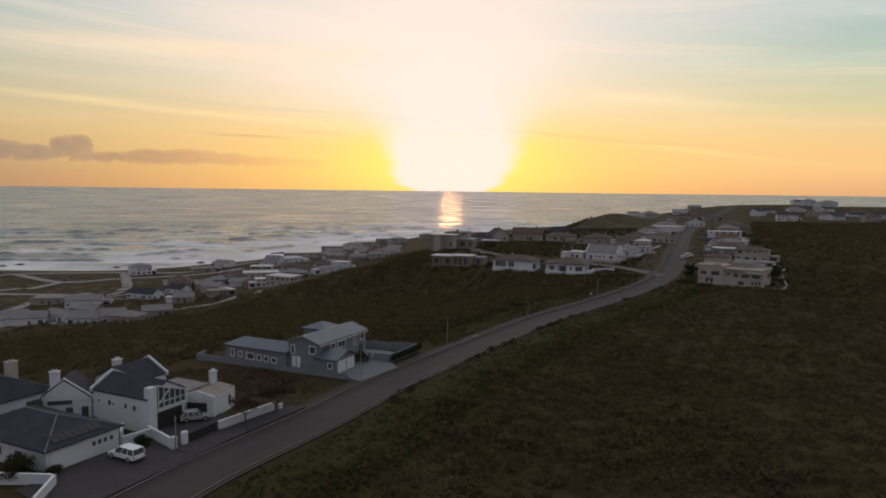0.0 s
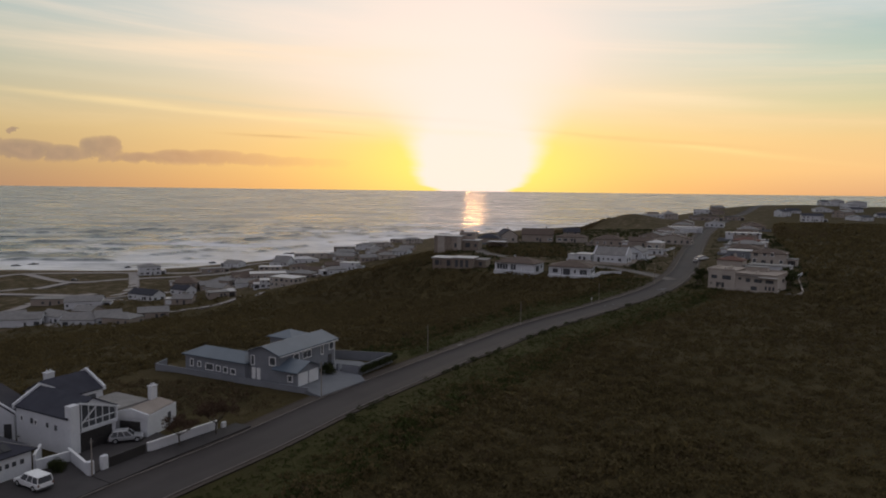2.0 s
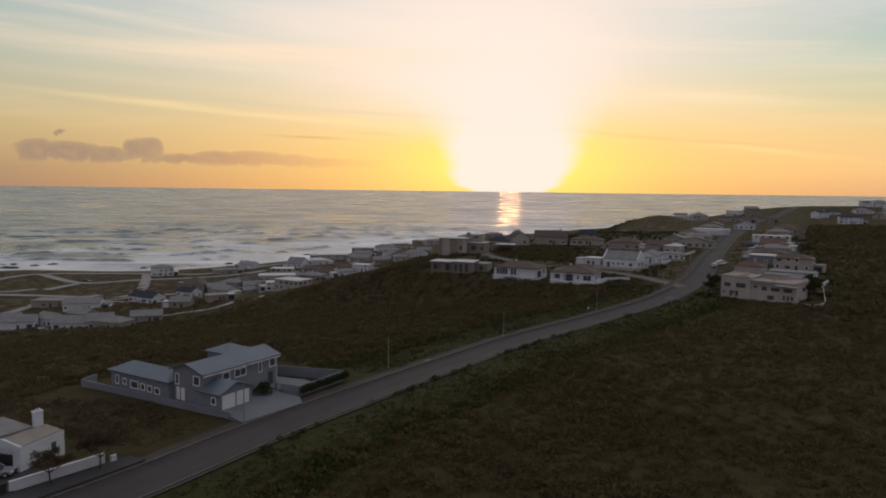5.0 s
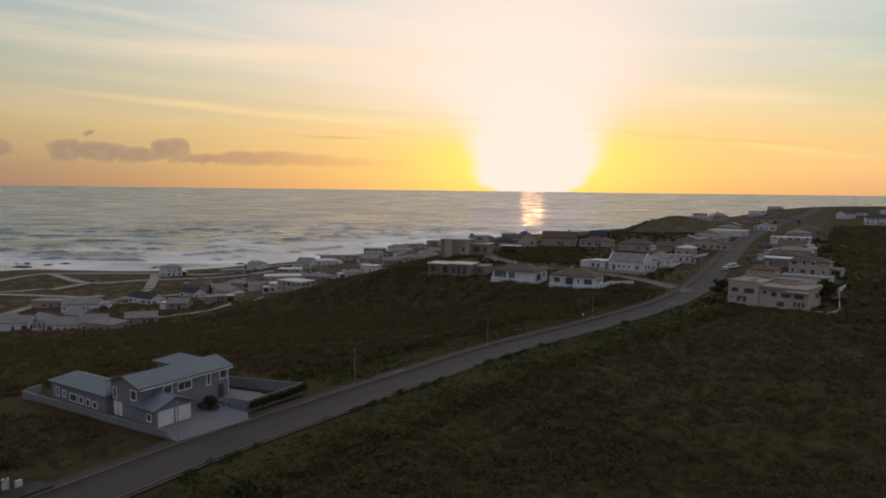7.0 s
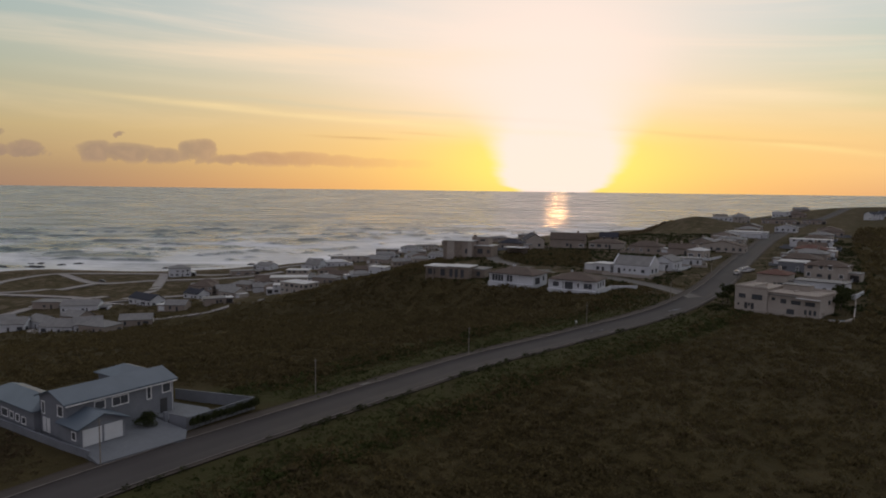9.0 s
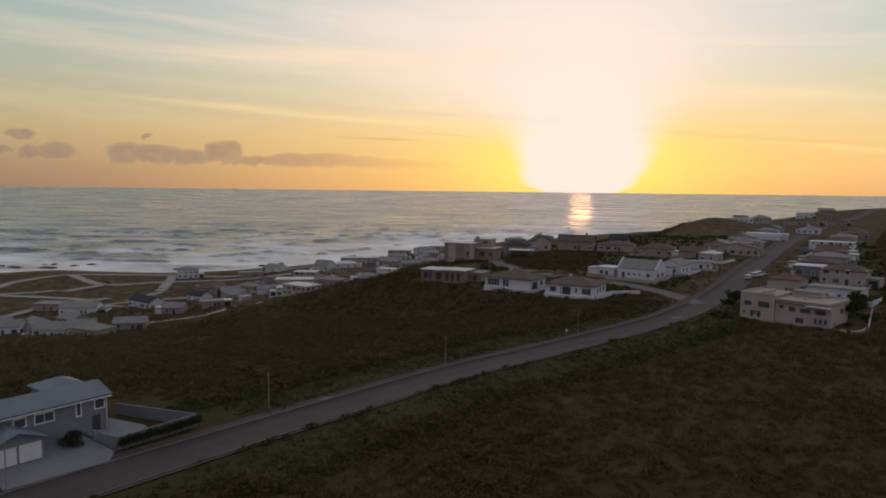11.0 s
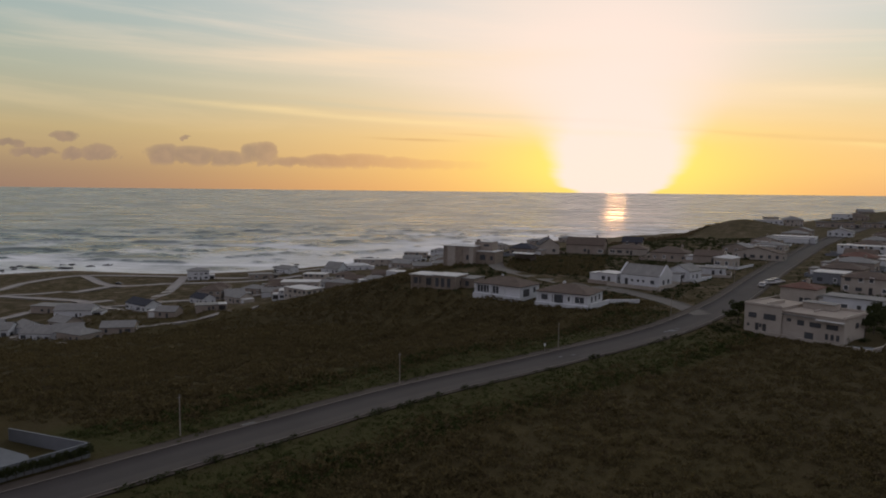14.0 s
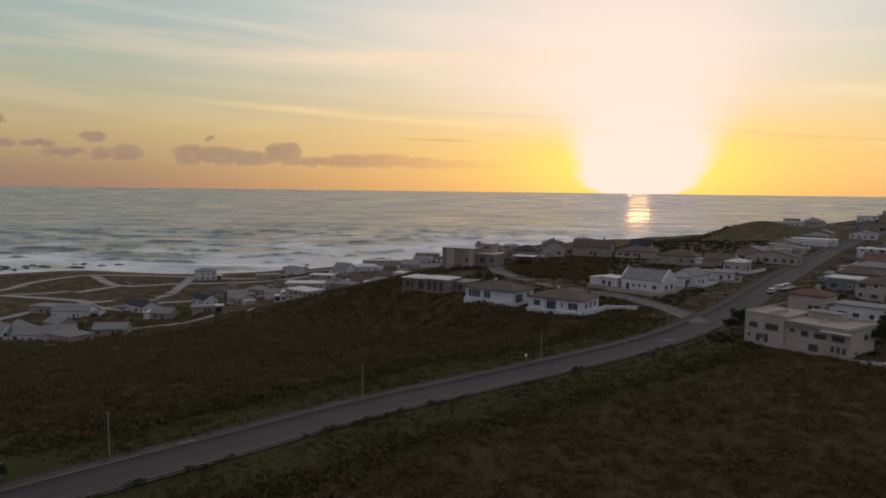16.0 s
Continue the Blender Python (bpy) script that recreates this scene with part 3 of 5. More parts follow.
strip("verge_east", ROAD_FINE, 0.35, 0.05, VERGE, "narrow sandy verge beside the kerb", "verge", 0.3, -4.43)
SIDE_STREET = smoothed([(66, 258), (58, 275), (44, 292), (30, 300), (16, 314), (2, 330), (-4, 352)], 3)
strip("street_side", SIDE_STREET, 3.0, 0.04, TERRACE_STREET, "side street between the bungalows and the upper houses", "street", 0.3)
for points in (
    [(-330, 380), (-315, 405), (-328, 440), (-331, 467), (-323, 487), (-280, 499), (-252, 504), (-205, 510), (-170, 560)],
    [(-323, 487), (-268, 450), (-240, 470), (-200, 492), (-170, 520)],
    [(-330, 372), (-297, 389), (-274, 406), (-268, 447)],
    [(-297, 389), (-234, 380), (-222, 372)],
    [(-260, 300), (-224, 324), (-226, 358), (-213, 381), (-214, 423), (-235, 470)],
    [(-222, 372), (-200, 400), (-150, 440), (-120, 500), (-95, 580), (-80, 660)],
    [(-253, 504), (-235, 470)],
):
    strip("village_street", smoothed(points, 6), 3.2, 0.3, SANDROAD, "pale village street near the shore", "street", 0.6)


# ---- houses ----
FACES = {"s": 0, "e": 90, "n": 180, "w": 270}


def on_face(face, l, w):
    """The pose of the middle of a wall's foot, with x along the wall to the right and -y outwards."""
    a = FACES[face]
    out = (l if face in "ew" else w) / 2
    return pose(0, 0, 0, 0, 0, a) @ Matrix.Translation((0, -out, 0))


def window(parent, m, u, z, w, h, frame=TRIM, bars=1, glass=GLASS, border=0.1):
    """A window in its surround, its pane set back, with upright bars."""
    bm = boxes((-w / 2 - border, w / 2 + border, -0.06, 0.1, h, h + border), (-w / 2 - border, w / 2 + border, -0.09, 0.1, -border, 0),
               (-w / 2 - border, -w / 2, -0.06, 0.1, 0, h), (w / 2, w / 2 + border, -0.06, 0.1, 0, h))
    for k in range(bars):
        c = -w / 2 + w * (k + 1) / (bars + 1)
        box(bm, c - 0.03, c + 0.03, -0.045, 0.02, 0, h)
    ob = part("window", bm, frame, parent)
    ob.matrix_basis = m @ Matrix.Translation((u, 0, z))
    part("pane", boxes((-w / 2, w / 2, -0.02, 0.06, 0, h)), glass, ob)
    return ob


def door(parent, m, u, w, h, mat, ribs=0, z=0.0, name="door"):
    bm = boxes((-w / 2, w / 2, -0.05, 0.08, 0, h))
    ob = part(name, bm, mat, parent)
    for k in range(ribs):
        c = h * (k + 0.5) / ribs
        part("panel", boxes((-w / 2 + 0.06, w / 2 - 0.06, -0.075, -0.05, c - h * 0.4 / ribs, c + h * 0.4 / ribs)), mat, ob)
    ob.matrix_basis = m @ Matrix.Translation((u, 0, z))
    return ob


def roof_gable(l, w, h, rise, over=0.4, thick=0.18):
    """A gabled roof with its ridge along x, on walls of height h."""
    k = rise / (w / 2)
    e = w / 2 + over
    bm = bmesh.new()
    prism(bm, [(-e, h - over * k), (0, h + rise), (e, h - over * k), (e, h - over * k + thick), (0, h + rise + thick), (-e, h - over * k + thick)], -l / 2 - over, l / 2 + over)
    return bm


def roof_hip(l, w, h, rise, over=0.5, thick=0.16):
    a, b = l / 2 + over, w / 2 + over
    r = max(a - b, 0.05)
    bm = bmesh.new()
    lo = [bm.verts.new((x, y, h - 0.02)) for x, y in ((-a, -b), (a, -b), (a, b), (-a, b))]
    mid = [bm.verts.new((x, y, h + thick)) for x, y in ((-a, -b), (a, -b), (a, b), (-a, b))]
    t0, t1 = bm.verts.new((-r, 0, h + rise + thick)), bm.verts.new((r, 0, h + rise + thick))
    bm.faces.new(lo[::-1])
    for i in range(4):
        j = (i + 1) % 4
        bm.faces.new((lo[i], lo[j], mid[j], mid[i]))
    bm.faces.new((mid[0], mid[1], t1, t0)), bm.faces.new((mid[1], mid[2], t1)), bm.faces.new((mid[2], mid[3], t0, t1)), bm.faces.new((mid[3], mid[0], t0))
    return bm


def roof_flat(l, w, h, over=0.3, thick=0.25):
    return boxes((-l / 2 - over, l / 2 + over, -w / 2 - over, w / 2 + over, h, h + thick))


def walls(l, w, h, gable=0.0, foot=1.5):
    """A solid body with gable ends along x."""
    if not gable:
        return boxes((-l / 2, l / 2, -w / 2, w / 2, -foot, h))
    bm = bmesh.new()
    return prism(bm, [(-w / 2, -foot), (w / 2, -foot), (w / 2, h), (0, h + gable), (-w / 2, h)], -l / 2, l / 2)


def chimney(parent, x, y, z0, z1, w=0.8, d=0.6, mat=WHITE):
    bm = boxes((x - w / 2, x + w / 2, y - d / 2, y + d / 2, z0, z1), (x - w / 2 - 0.08, x + w / 2 + 0.08, y - d / 2 - 0.08, y + d / 2 + 0.08, z1, z1 + 0.12))
    for k in (-0.2, 0.2):
        box(bm, x + k * w - 0.1, x + k * w + 0.1, y - 0.1, y + 0.1, z1 + 0.12, z1 + 0.4)
    return part("chimney", bm, mat, parent)


def wing(house, x, y, turn, l, w, h, roof, rise, wall_mat, roof_mat, openings=(), over=0.4, foot=1.5, z=0.0):
    """One block of a house: its walls, roof and openings. Openings: face, u, sill, width, height and window, door or garage."""
    m = pose(x, y, z, 0, 0, turn)
    gable = roof == "gable"
    ob = part("wall", walls(l, w, h, rise if gable else 0.0, foot), wall_mat, house)
    ob.matrix_basis = m
    bm = {"gable": lambda: roof_gable(l, w, h, rise, over), "hip": lambda: roof_hip(l, w, h, rise, over), "flat": lambda: roof_flat(l, w, h, over)}[roof]()
    top = part("roof", bm, roof_mat, house)
    top.matrix_basis = m
    if roof == "hip" and roof_mat == SLATE:
        caps, crown = bmesh.new(), max(l / 2 + over - w / 2 - over, 0.05)
        for sx in (-1, 1):
            for sy in (-1, 1):
                tube(caps, (sx * (l / 2 + over), sy * (w / 2 + over), h + 0.17), (sx * crown, 0, h + rise + 0.17), 0.07, 0.07, 5)
        tube(caps, (-crown, 0, h + rise + 0.17), (crown, 0, h + rise + 0.17), 0.08, 0.08, 5)
        part("ridge_cap", caps, GREYROOF, top)
    for face, u, sill, ow, oh, what in openings:
        place = m @ on_face(face, l, w)
        if what == "door":
            door(house, place, u, ow, oh, DARKTRIM, z=sill)
        elif what == "garage":
            door(house, place, u, ow, oh, PALEDOOR, 4, name="garage_door")
        elif what == "dark":
            door(house, place, u, ow, oh, DARKDOOR, 5, name="garage_door")
        else:
            window(house, place, u, sill, ow, oh, DARKTRIM if what == "plain" else TRIM, max(0, round(ow / 1.2) - 1), border=0.06 if what == "plain" else 0.14)
    return ob


class Plot:
    """A frame of its own for a group of walls and houses: u along, v to the left of u, heights from its base."""

    def __init__(self, x, y, z, turn):
        self.m, self.turn = pose(x, y, z, 0, 0, turn), turn

    def at(self, u, v, w=0.0, turn=0.0):
        return self.m @ pose(u, v, w, 0, 0, turn)

    def house(self, name, u, v, turn=0.0, w=0.0):
        ob = new(name)
        ob.matrix_basis = self.at(u, v, w, turn)
        return ob

    def free_wall(self, points, height, thick, mat, label, foot=1.0, name="garden_wall", cap=TRIM):
        """A garden wall along points (u, v), with a coping."""
        bm, top = bmesh.new(), bmesh.new()
        for (a, b), (c, d) in zip(points, points[1:]):
            run = math.hypot(c - a, d - b)
            m = pose(a, b, 0, 0, 0, math.degrees(math.atan2(d - b, c - a)))
            for target, dims in ((bm, (-thick / 2, run + thick / 2, -thick / 2, thick / 2, -foot, height)),
                                 (top, (-thick / 2 - 0.04, run + thick / 2 + 0.04, -thick / 2 - 0.04, thick / 2 + 0.04, height, height + 0.07))):
                one = boxes(dims)
                one.transform(m)
                me = bpy.data.meshes.new("piece")
                one.to_mesh(me)
                one.free()
                target.from_mesh(me)
                bpy.data.meshes.remove(me)
        ob = finish(name, bm, mat)
        ob.matrix_basis = self.m.copy()
        part("coping", top, cap, ob)
        return tagged(ob, label, "wall")

    def slab(self, name, outline, z, mat, label, category, thick=0.3, dips=None):
        """A paved patch; dips: how far each corner falls."""
        bm = bmesh.new()
        prism(bm, outline, z - thick, z, "z")
        for v in bm.verts:
            for (u, w), dip in zip(outline, dips or ()):
                if abs(v.co.x - u) + abs(v.co.y - w) < 0.01:
                    v.co.z -= dip
        if dips:
            bmesh.ops.triangulate(bm, faces=[f for f in bm.faces if len(f.verts) > 4])
        ob = finish(name, bm, mat)
        ob.matrix_basis = self.m.copy()
        return tagged(ob, label, category, kind="structure")


def mesh_at(ob, m):
    ob.matrix_basis = m
    return ob


# -- the grey house beside the road --
def grey_house():
    plot = Plot(-37.2, 125.2, -2.4, 64.9)
    h = plot.house("grey_house", 0, 0)
    tagged(h, "grey two-storey house with blue-grey metal roofs and white windows", "house")
    wing(h, 8.1, 3.4, 0, 15.6, 6.8, 4.75, "gable", 1.1, GREYWALL, BLUEROOF, [
        ("s", -3.3, 3.0, 1.3, 1.0, "w"), ("s", -0.4, 2.9, 2.2, 1.1, "w"), ("s", 3.9, 2.6, 0.5, 1.7, "w"), ("s", 6.7, 3.0, 1.2, 1.2, "w"),
        ("w", 2.0, 2.9, 1.2, 1.25, "w"), ("w", -2.4, 2.5, 0.6, 1.5, "w"), ("s", 6.2, 0.0, 1.1, 2.1, "door"), ("e", 0.0, 2.9, 1.6, 1.2, "w")], 0.5, 2.0)
    wing(h, 13.5, 8.8, 0, 4.9, 5.2, 4.75, "hip", 1.15, GREYWALL, BLUEROOF, [("n", 1.0, 2.8, 1.6, 1.2, "w"), ("e", 0.0, 2.8, 1.2, 1.2, "w")], 0.5, 4.0)
    wing(h, 2.0, 14.0, 90, 14.4, 5.0, 2.6, "hip", 1.3, GREYWALL, BLUEROOF, [
        ("n", -5.6, 0.65, 0.6, 1.2, "w"), ("n", -3.7, 0.8, 0.6, 0.8, "w"), ("n", -1.2, 0.5, 1.7, 1.0, "w"), ("n", 0.9, 0.55, 0.85, 0.85, "w"), ("n", 2.6, 0.5, 0.85, 0.85, "w"), ("n", 4.4, 0.45, 1.0, 0.8, "w")], 0.45, 4.0)
    # the porch doors between the wing and the stairs
    for u, w in ((5.6, 0.8), (4.5, 0.8)):
        door(h, pose(0.3, 0, 0) @ pose(-0.02, u, 0, 0, 0, -90), 0, w, 2.0, TRIM)
    wing(h, 2.8, -1.9, 90, 4.6, 6.0, 2.5, "gable", 1.15, GREYWALL, BLUEROOF, [("w", -1.4, 0, 2.5, 2.15, "garage"), ("w", 1.4, 0, 2.5, 2.15, "garage"), ("n", 0.9, 0.8, 0.8, 0.9, "w")], 0.5, 1.2)
    gutter = boxes((0.0, 16.2, -0.62, -0.5, 4.42, 4.54))
    part("gutter", gutter, TRIM, h)
    part("downpipe", tube(bmesh.new(), (15.7, -0.1, 0), (15.7, -0.1, 4.5), 0.05, 0.05, 6), TRIM, h)
    plot.free_wall([(1.6, 28.6), (-1.8, 27.4), (-1.3, 12), (-0.9, -1), (-0.4, -6.6)], 0.26, 0.2, GREYWALL, "low grey plastered boundary wall beside the house", 1.6, cap=GREYWALL)
    plot.free_wall([(20.6, 6.2), (25.0, -7.0)], 0.85, 0.18, GREYWALL, "grey yard wall with a pale coping", cap=CONCRETE)
    plot.free_wall([(25.0, -7.0), (13.0, -7.2)], 0.85, 0.2, GREYWALL, "low grey yard wall behind a clipped hedge", cap=CONCRETE)
    plot.free_wall([(13.0, -7.2), (12.5, -4.2)], 1.05, 0.18, GREYWALL, "grey yard wall beside the driveway", cap=CONCRETE)
    plot.slab("driveway", [(-0.3, -4.2), (-0.9, -9.6), (10.4, -10.6), (12.2, -8.4), (12.2, -0.1), (5.9, -0.1)], 0.02, CONCRETE, "pale concrete driveway before the garage", "driveway", 0.9, (0, 0.5, 0.5, 0.3, 0, 0))
    plot.slab("yard_paving", [(13.1, -7.0), (18.4, -6.9), (19.4, -3.2), (17.4, 5.6), (15.9, 5.6), (15.9, -0.1), (12.6, -0.1)], 0.0, CONCRETE, "pale paved yard behind the hedge", "yard", 0.8)
    post = finish("gate_post", soft_box(-0.25, 0.25, -0.25, 0.25, -0.8, 1.25), GREYWALL)
    post.matrix_basis = plot.at(12.3, -3.4)
    tagged(post, "grey square gate post beside the driveway", "post")
    return plot


GREY_PLOT = grey_house()


# -- the white houses by the bend --
def parapet(parent, m, w, h, rise, thick=0.35, up=0.3):
    """A white gable parapet that stands over the roof's end, across y."""
    k = w / 2 + 0.35
    bm = bmesh.new()
    prism(bm, [(-k, h - 0.25), (k, h - 0.25), (k, h + up), (0, h + rise + up + 0.2), (-k, h + up)], -thick / 2, thick / 2)
    ob = part("parapet", bm, WHITE, parent)
    ob.matrix_basis = m
    return ob


def white_house():
    plot = Plot(-53.4, 94.3, -2.95, 64.9)
    h = plot.house("white_house", 0, 0)
    tagged(h, "white plastered two-storey house with slate roofs and gable parapets", "house")
    # main block: the ridge runs away from the road
    wing(h, 2.0, 5.5, 90, 10.6, 6.6, 4.75, "gable", 1.75, WHITE, SLATE, [
        ("n", -4.1, 3.1, 0.4, 0.5, "w"), ("n", -2.0, 3.1, 0.35, 0.5, "plain"), ("n", -1.2, 3.0, 0.4, 0.5, "w"), ("n", 1.2, 3.1, 0.3, 0.45, "plain"), ("n", 2.9, 3.0, 0.35, 0.5, "plain")], 0.2, 2.0)
    parapet(h, pose(2.0, 10.9, 0, 0, 0, 90), 6.6, 4.75, 1.75)
    door(h, pose(2.5, 0.18, 0), -0.1, 4.6, 2.45, DARKDOOR, 6, name="garage_door")
    # the glazed balcony under the front gable
    frame = boxes((0.1, 5.2, -0.4, -0.25, 3.0, 3.2), (0.1, 5.2, -0.4, -0.25, 3.95, 4.05), (0.1, 5.2, -0.35, 0.2, 2.75, 3.0), (5.05, 5.2, -0.4, 0.2, 3.0, 4.7))
    for k in range(6):
        u = 0.15 + k * 0.96
        top = 6.3 - 0.33 * (u - 0.1)
        box(frame, u, u + 0.1, -0.35, -0.25, 3.2, top)
    prism(frame, [(-0.1, 6.3), (5.5, 4.55), (5.5, 4.75), (-0.1, 6.55)], -0.45, -0.2, "y")
    prism(frame, [(0.1, 3.6), (2.3, 5.55), (2.3, 5.75), (0.1, 3.8)], -0.36, -0.24, "y")
    part("balcony", frame, WHITE, h, "white framed balcony with slanting beams")
    glazing = bmesh.new()
    prism(glazing, [(0.1, 3.05), (5.0, 3.05), (5.0, 4.6), (0.1, 6.2)], 0.0, 0.12, "y")
    part("glazing", glazing, GLASS, h)
    pier = soft_box(-1.35, -0.05, -0.35, 0.7, -1.5, 6.35, 0.05)
    part("pier", pier, WHITE, h)
    # back block, its ridge along the road
    wing(h, 6.5, 12.5, 0, 6.6, 7.4, 4.7, "gable", 1.9, WHITE, SLATE, [("e", 0.6, 3.0, 1.0, 1.0, "plain"), ("s", 1.5, 3.2, 1.2, 0.9, "plain")], 0.2, 3.0)
    parapet(h, pose(9.85, 12.5, 0), 7.4, 4.7, 1.9)
    chimney(h, 5.0, 13.6, 5.0, 7.3, 1.15, 0.8)
    # low link with a grey flat roof, and the second garage
    wing(h, 8.6, 5.2, 0, 6.2, 6.6, 3.3, "flat", 0, WHITE, GREYROOF, [("s", -1.8, 0.9, 0.9, 1.1, "plain")], 0.15, 2.0)
    m = pose(10.2, 0.3, 0, 0, 0, 16)
    g = part("wall", walls(6.6, 4.8, 2.95, 0.45), WHITE, h)
    g.matrix_basis = m
    r = part("roof", roof_gable(6.0, 4.4, 2.95, 0.45, 0.1), BRICKROOF, h)
    r.matrix_basis = m
    parapet(h, m @ pose(-3.3, 0, 0), 4.6, 2.95, 0.45, 0.3, 0.3)
    door(h, m @ on_face("w", 6.9, 4.8), -0.1, 3.0, 2.2, DARKDOOR, 5, name="garage_door")
    window(h, m @ on_face("s", 6.6, 4.8), 1.6, 1.0, 0.5, 1.0, DARKTRIM, 0)
    chimney(h, 12.4, 1.7, 3.2, 5.3, 1.0, 0.7)
    # the small gabled house beside it
    d = new("gabled_house")
    d.matrix_basis = pose(-68.6, 100.9, -2.7, 0, 0, 16)
    tagged(d, "small white gabled house with a slate roof and chimney", "house")
    wing(d, 0, -1.25, 90, 5.5, 6.8, 3.3, "gable", 2.6, WHITE, SLATE, [
        ("w", -1.7, 0.7, 0.8, 1.2, "plain"), ("w", 0.6, 0.7, 0.8, 1.2, "plain"), ("w", -0.6, 2.5, 3.0, 0.55, "plain"), ("w", 2.6, 0, 0.9, 2.0, "door")], 0.15, 2.5)
    parapet(d, pose(0, -3.95, 0, 0, 0, 90), 6.8, 3.3, 2.6, 0.3, 0.15)
    chimney(d, -1.3, -3.3, 4.6, 7.0, 1.2, 0.7)
    # the low house with the wide hipped roof
    f = plot.house("hipped_house", -11.2, 7.6)
    tagged(f, "low white house with a wide slate-blue hipped roof", "house")
    wing(f, 0, 0, 90, 16.0, 9.8, 2.75, "hip", 2.1, WHITE, SLATE, [
        ("w", -2.3, 0, 4.6, 2.2, "garage"), ("w", 1.3, 1.5, 0.3, 0.4, "plain"), ("w", 2.1, 1.5, 0.3, 0.4, "plain"), ("w", 2.9, 1.5, 0.3, 0.4, "plain"), ("w", 3.8, 1.5, 0.3, 0.4, "plain"),
        ("n", 3.0, 1.0, 1.2, 0.9, "plain"), ("n", -1.0, 1.0, 1.2, 0.9, "plain"), ("s", -5.0, 1.0, 1.2, 0.9, "plain")], 0.5, 2.0)
    slope = math.degrees(math.atan2(2.1, 5.4))
    for k in range(7):
        p = part("solar_panel", boxes((-0.42, 0.42, -0.75, 0.75, 0.03, 0.07)), PANEL, f)
        p.matrix_basis = pose(-3.2 + 0.94 * k, -8.4, 2.95, slope, 0, 0) @ pose(0, 1.5, 0.03)
    # the taller one behind it
    e = plot.house("hipped_house", -10.3, 22.0)
    tagged(e, "white house with a dark hipped roof and a pale chimney", "house")
    wing(e, 0, 0, 0, 13.0, 12.0, 4.75, "hip", 3.0, WHITE, SLATE, [
        ("s", -4.5, 2.5, 0.5, 0.5, "plain"), ("s", -2.6, 2.6, 0.5, 0.5, "plain"), ("s", -1.0, 2.7, 0.5, 0.5, "plain"), ("s", 0.8, 2.8, 0.5, 0.5, "plain"), ("s", 4.0, 1.9, 2.6, 1.9, "plain")], 0.5, 3.0)
    chimney(e, 3.6, -1.5, 5.6, 8.7, 1.4, 0.9, CREAM)
    # garden walls and the gate
    plot.free_wall([(-5.9, -0.3), (-3.6, 2.2)], 1.9, 0.22, WHITE, "white garden wall between the houses")
    plot.free_wall([(-2.0, -0.9), (-3.9, -7.0)], 1.5, 0.22, WHITE, "white garden wall before the courtyard")
    plot.free_wall([(4.4, -7.1), (14.6, -8.2)], 1.25, 0.22, WHITE, "low white street wall beside the pavement")
    plot.free_wall([(-20.4, 2.6), (-17.6, -4.0), (-22.5, -7.6), (-27, -8.2)], 1.3, 0.22, WHITE, "white garden wall with a sloping return")
    plot.free_wall([(-2.4, -1.6), (-6.0, -0.9)], 1.4, 0.22, WHITE, "white garden wall behind the round shrub")
    for u, v, tall in ((-3.7, -7.2, 1.75), (-1.8, -7.1, 1.8)):
        p = finish("gate_pillar", soft_box(-0.4, 0.4, -0.3, 0.3, -0.8, tall, 0.06), WHITE)
        p.matrix_basis = plot.at(u, v)
        tagged(p, "white rounded gate pillar of the courtyard", "pillar")
    gate = finish("gate", boxes((-2.6, 2.6, -0.04, 0.04, 0.1, 1.3)), DARKDOOR)
    gate.matrix_basis = plot.at(1.4, -7.05)
    for k in range(12):
        part("slat", boxes((-2.55 + k * 0.43, -2.25 + k * 0.43, -0.07, -0.04, 0.15, 1.25)), DARKDOOR, gate)
    tagged(gate, "dark slatted sliding gate between the pillars", "gate")
    meter = finish("meter_box", soft_box(-0.35, 0.35, -0.2, 0.2, -0.3, 0.9, 0.03), WHITE)
    meter.matrix_basis = plot.at(15.5, -8.7)
    tagged(meter, "small white meter box on the verge", "box")
    plot.slab("forecourt", [(-20.5, -1.6), (-5.9, -0.6), (-2.2, -1.0), (-4.0, -7.0), (-4.2, -11.3), (-22.5, -11.8)], 0.2, PAVING, "dark paved forecourt before the garage", "paving", 0.8)
    plot.slab("courtyard", [(-3.4, -7.0), (-1.8, -0.4), (5.4, 0.2), (9.6, -2.2), (9.0, -7.6), (4.2, -7.2)], 0.2, PAVING, "dark paved courtyard behind the gate", "paving", 0.8)
    plot.slab("pavement", [(-4.1, -11.3), (-3.8, -7.3), (4.4, -7.4), (17.6, -8.9), (17.8, -11.6), (4, -11.2)], 0.18, PAVING, "brick pavement beside the low street wall", "pavement", 0.8)
    return plot


WHITE_PLOT = white_house()


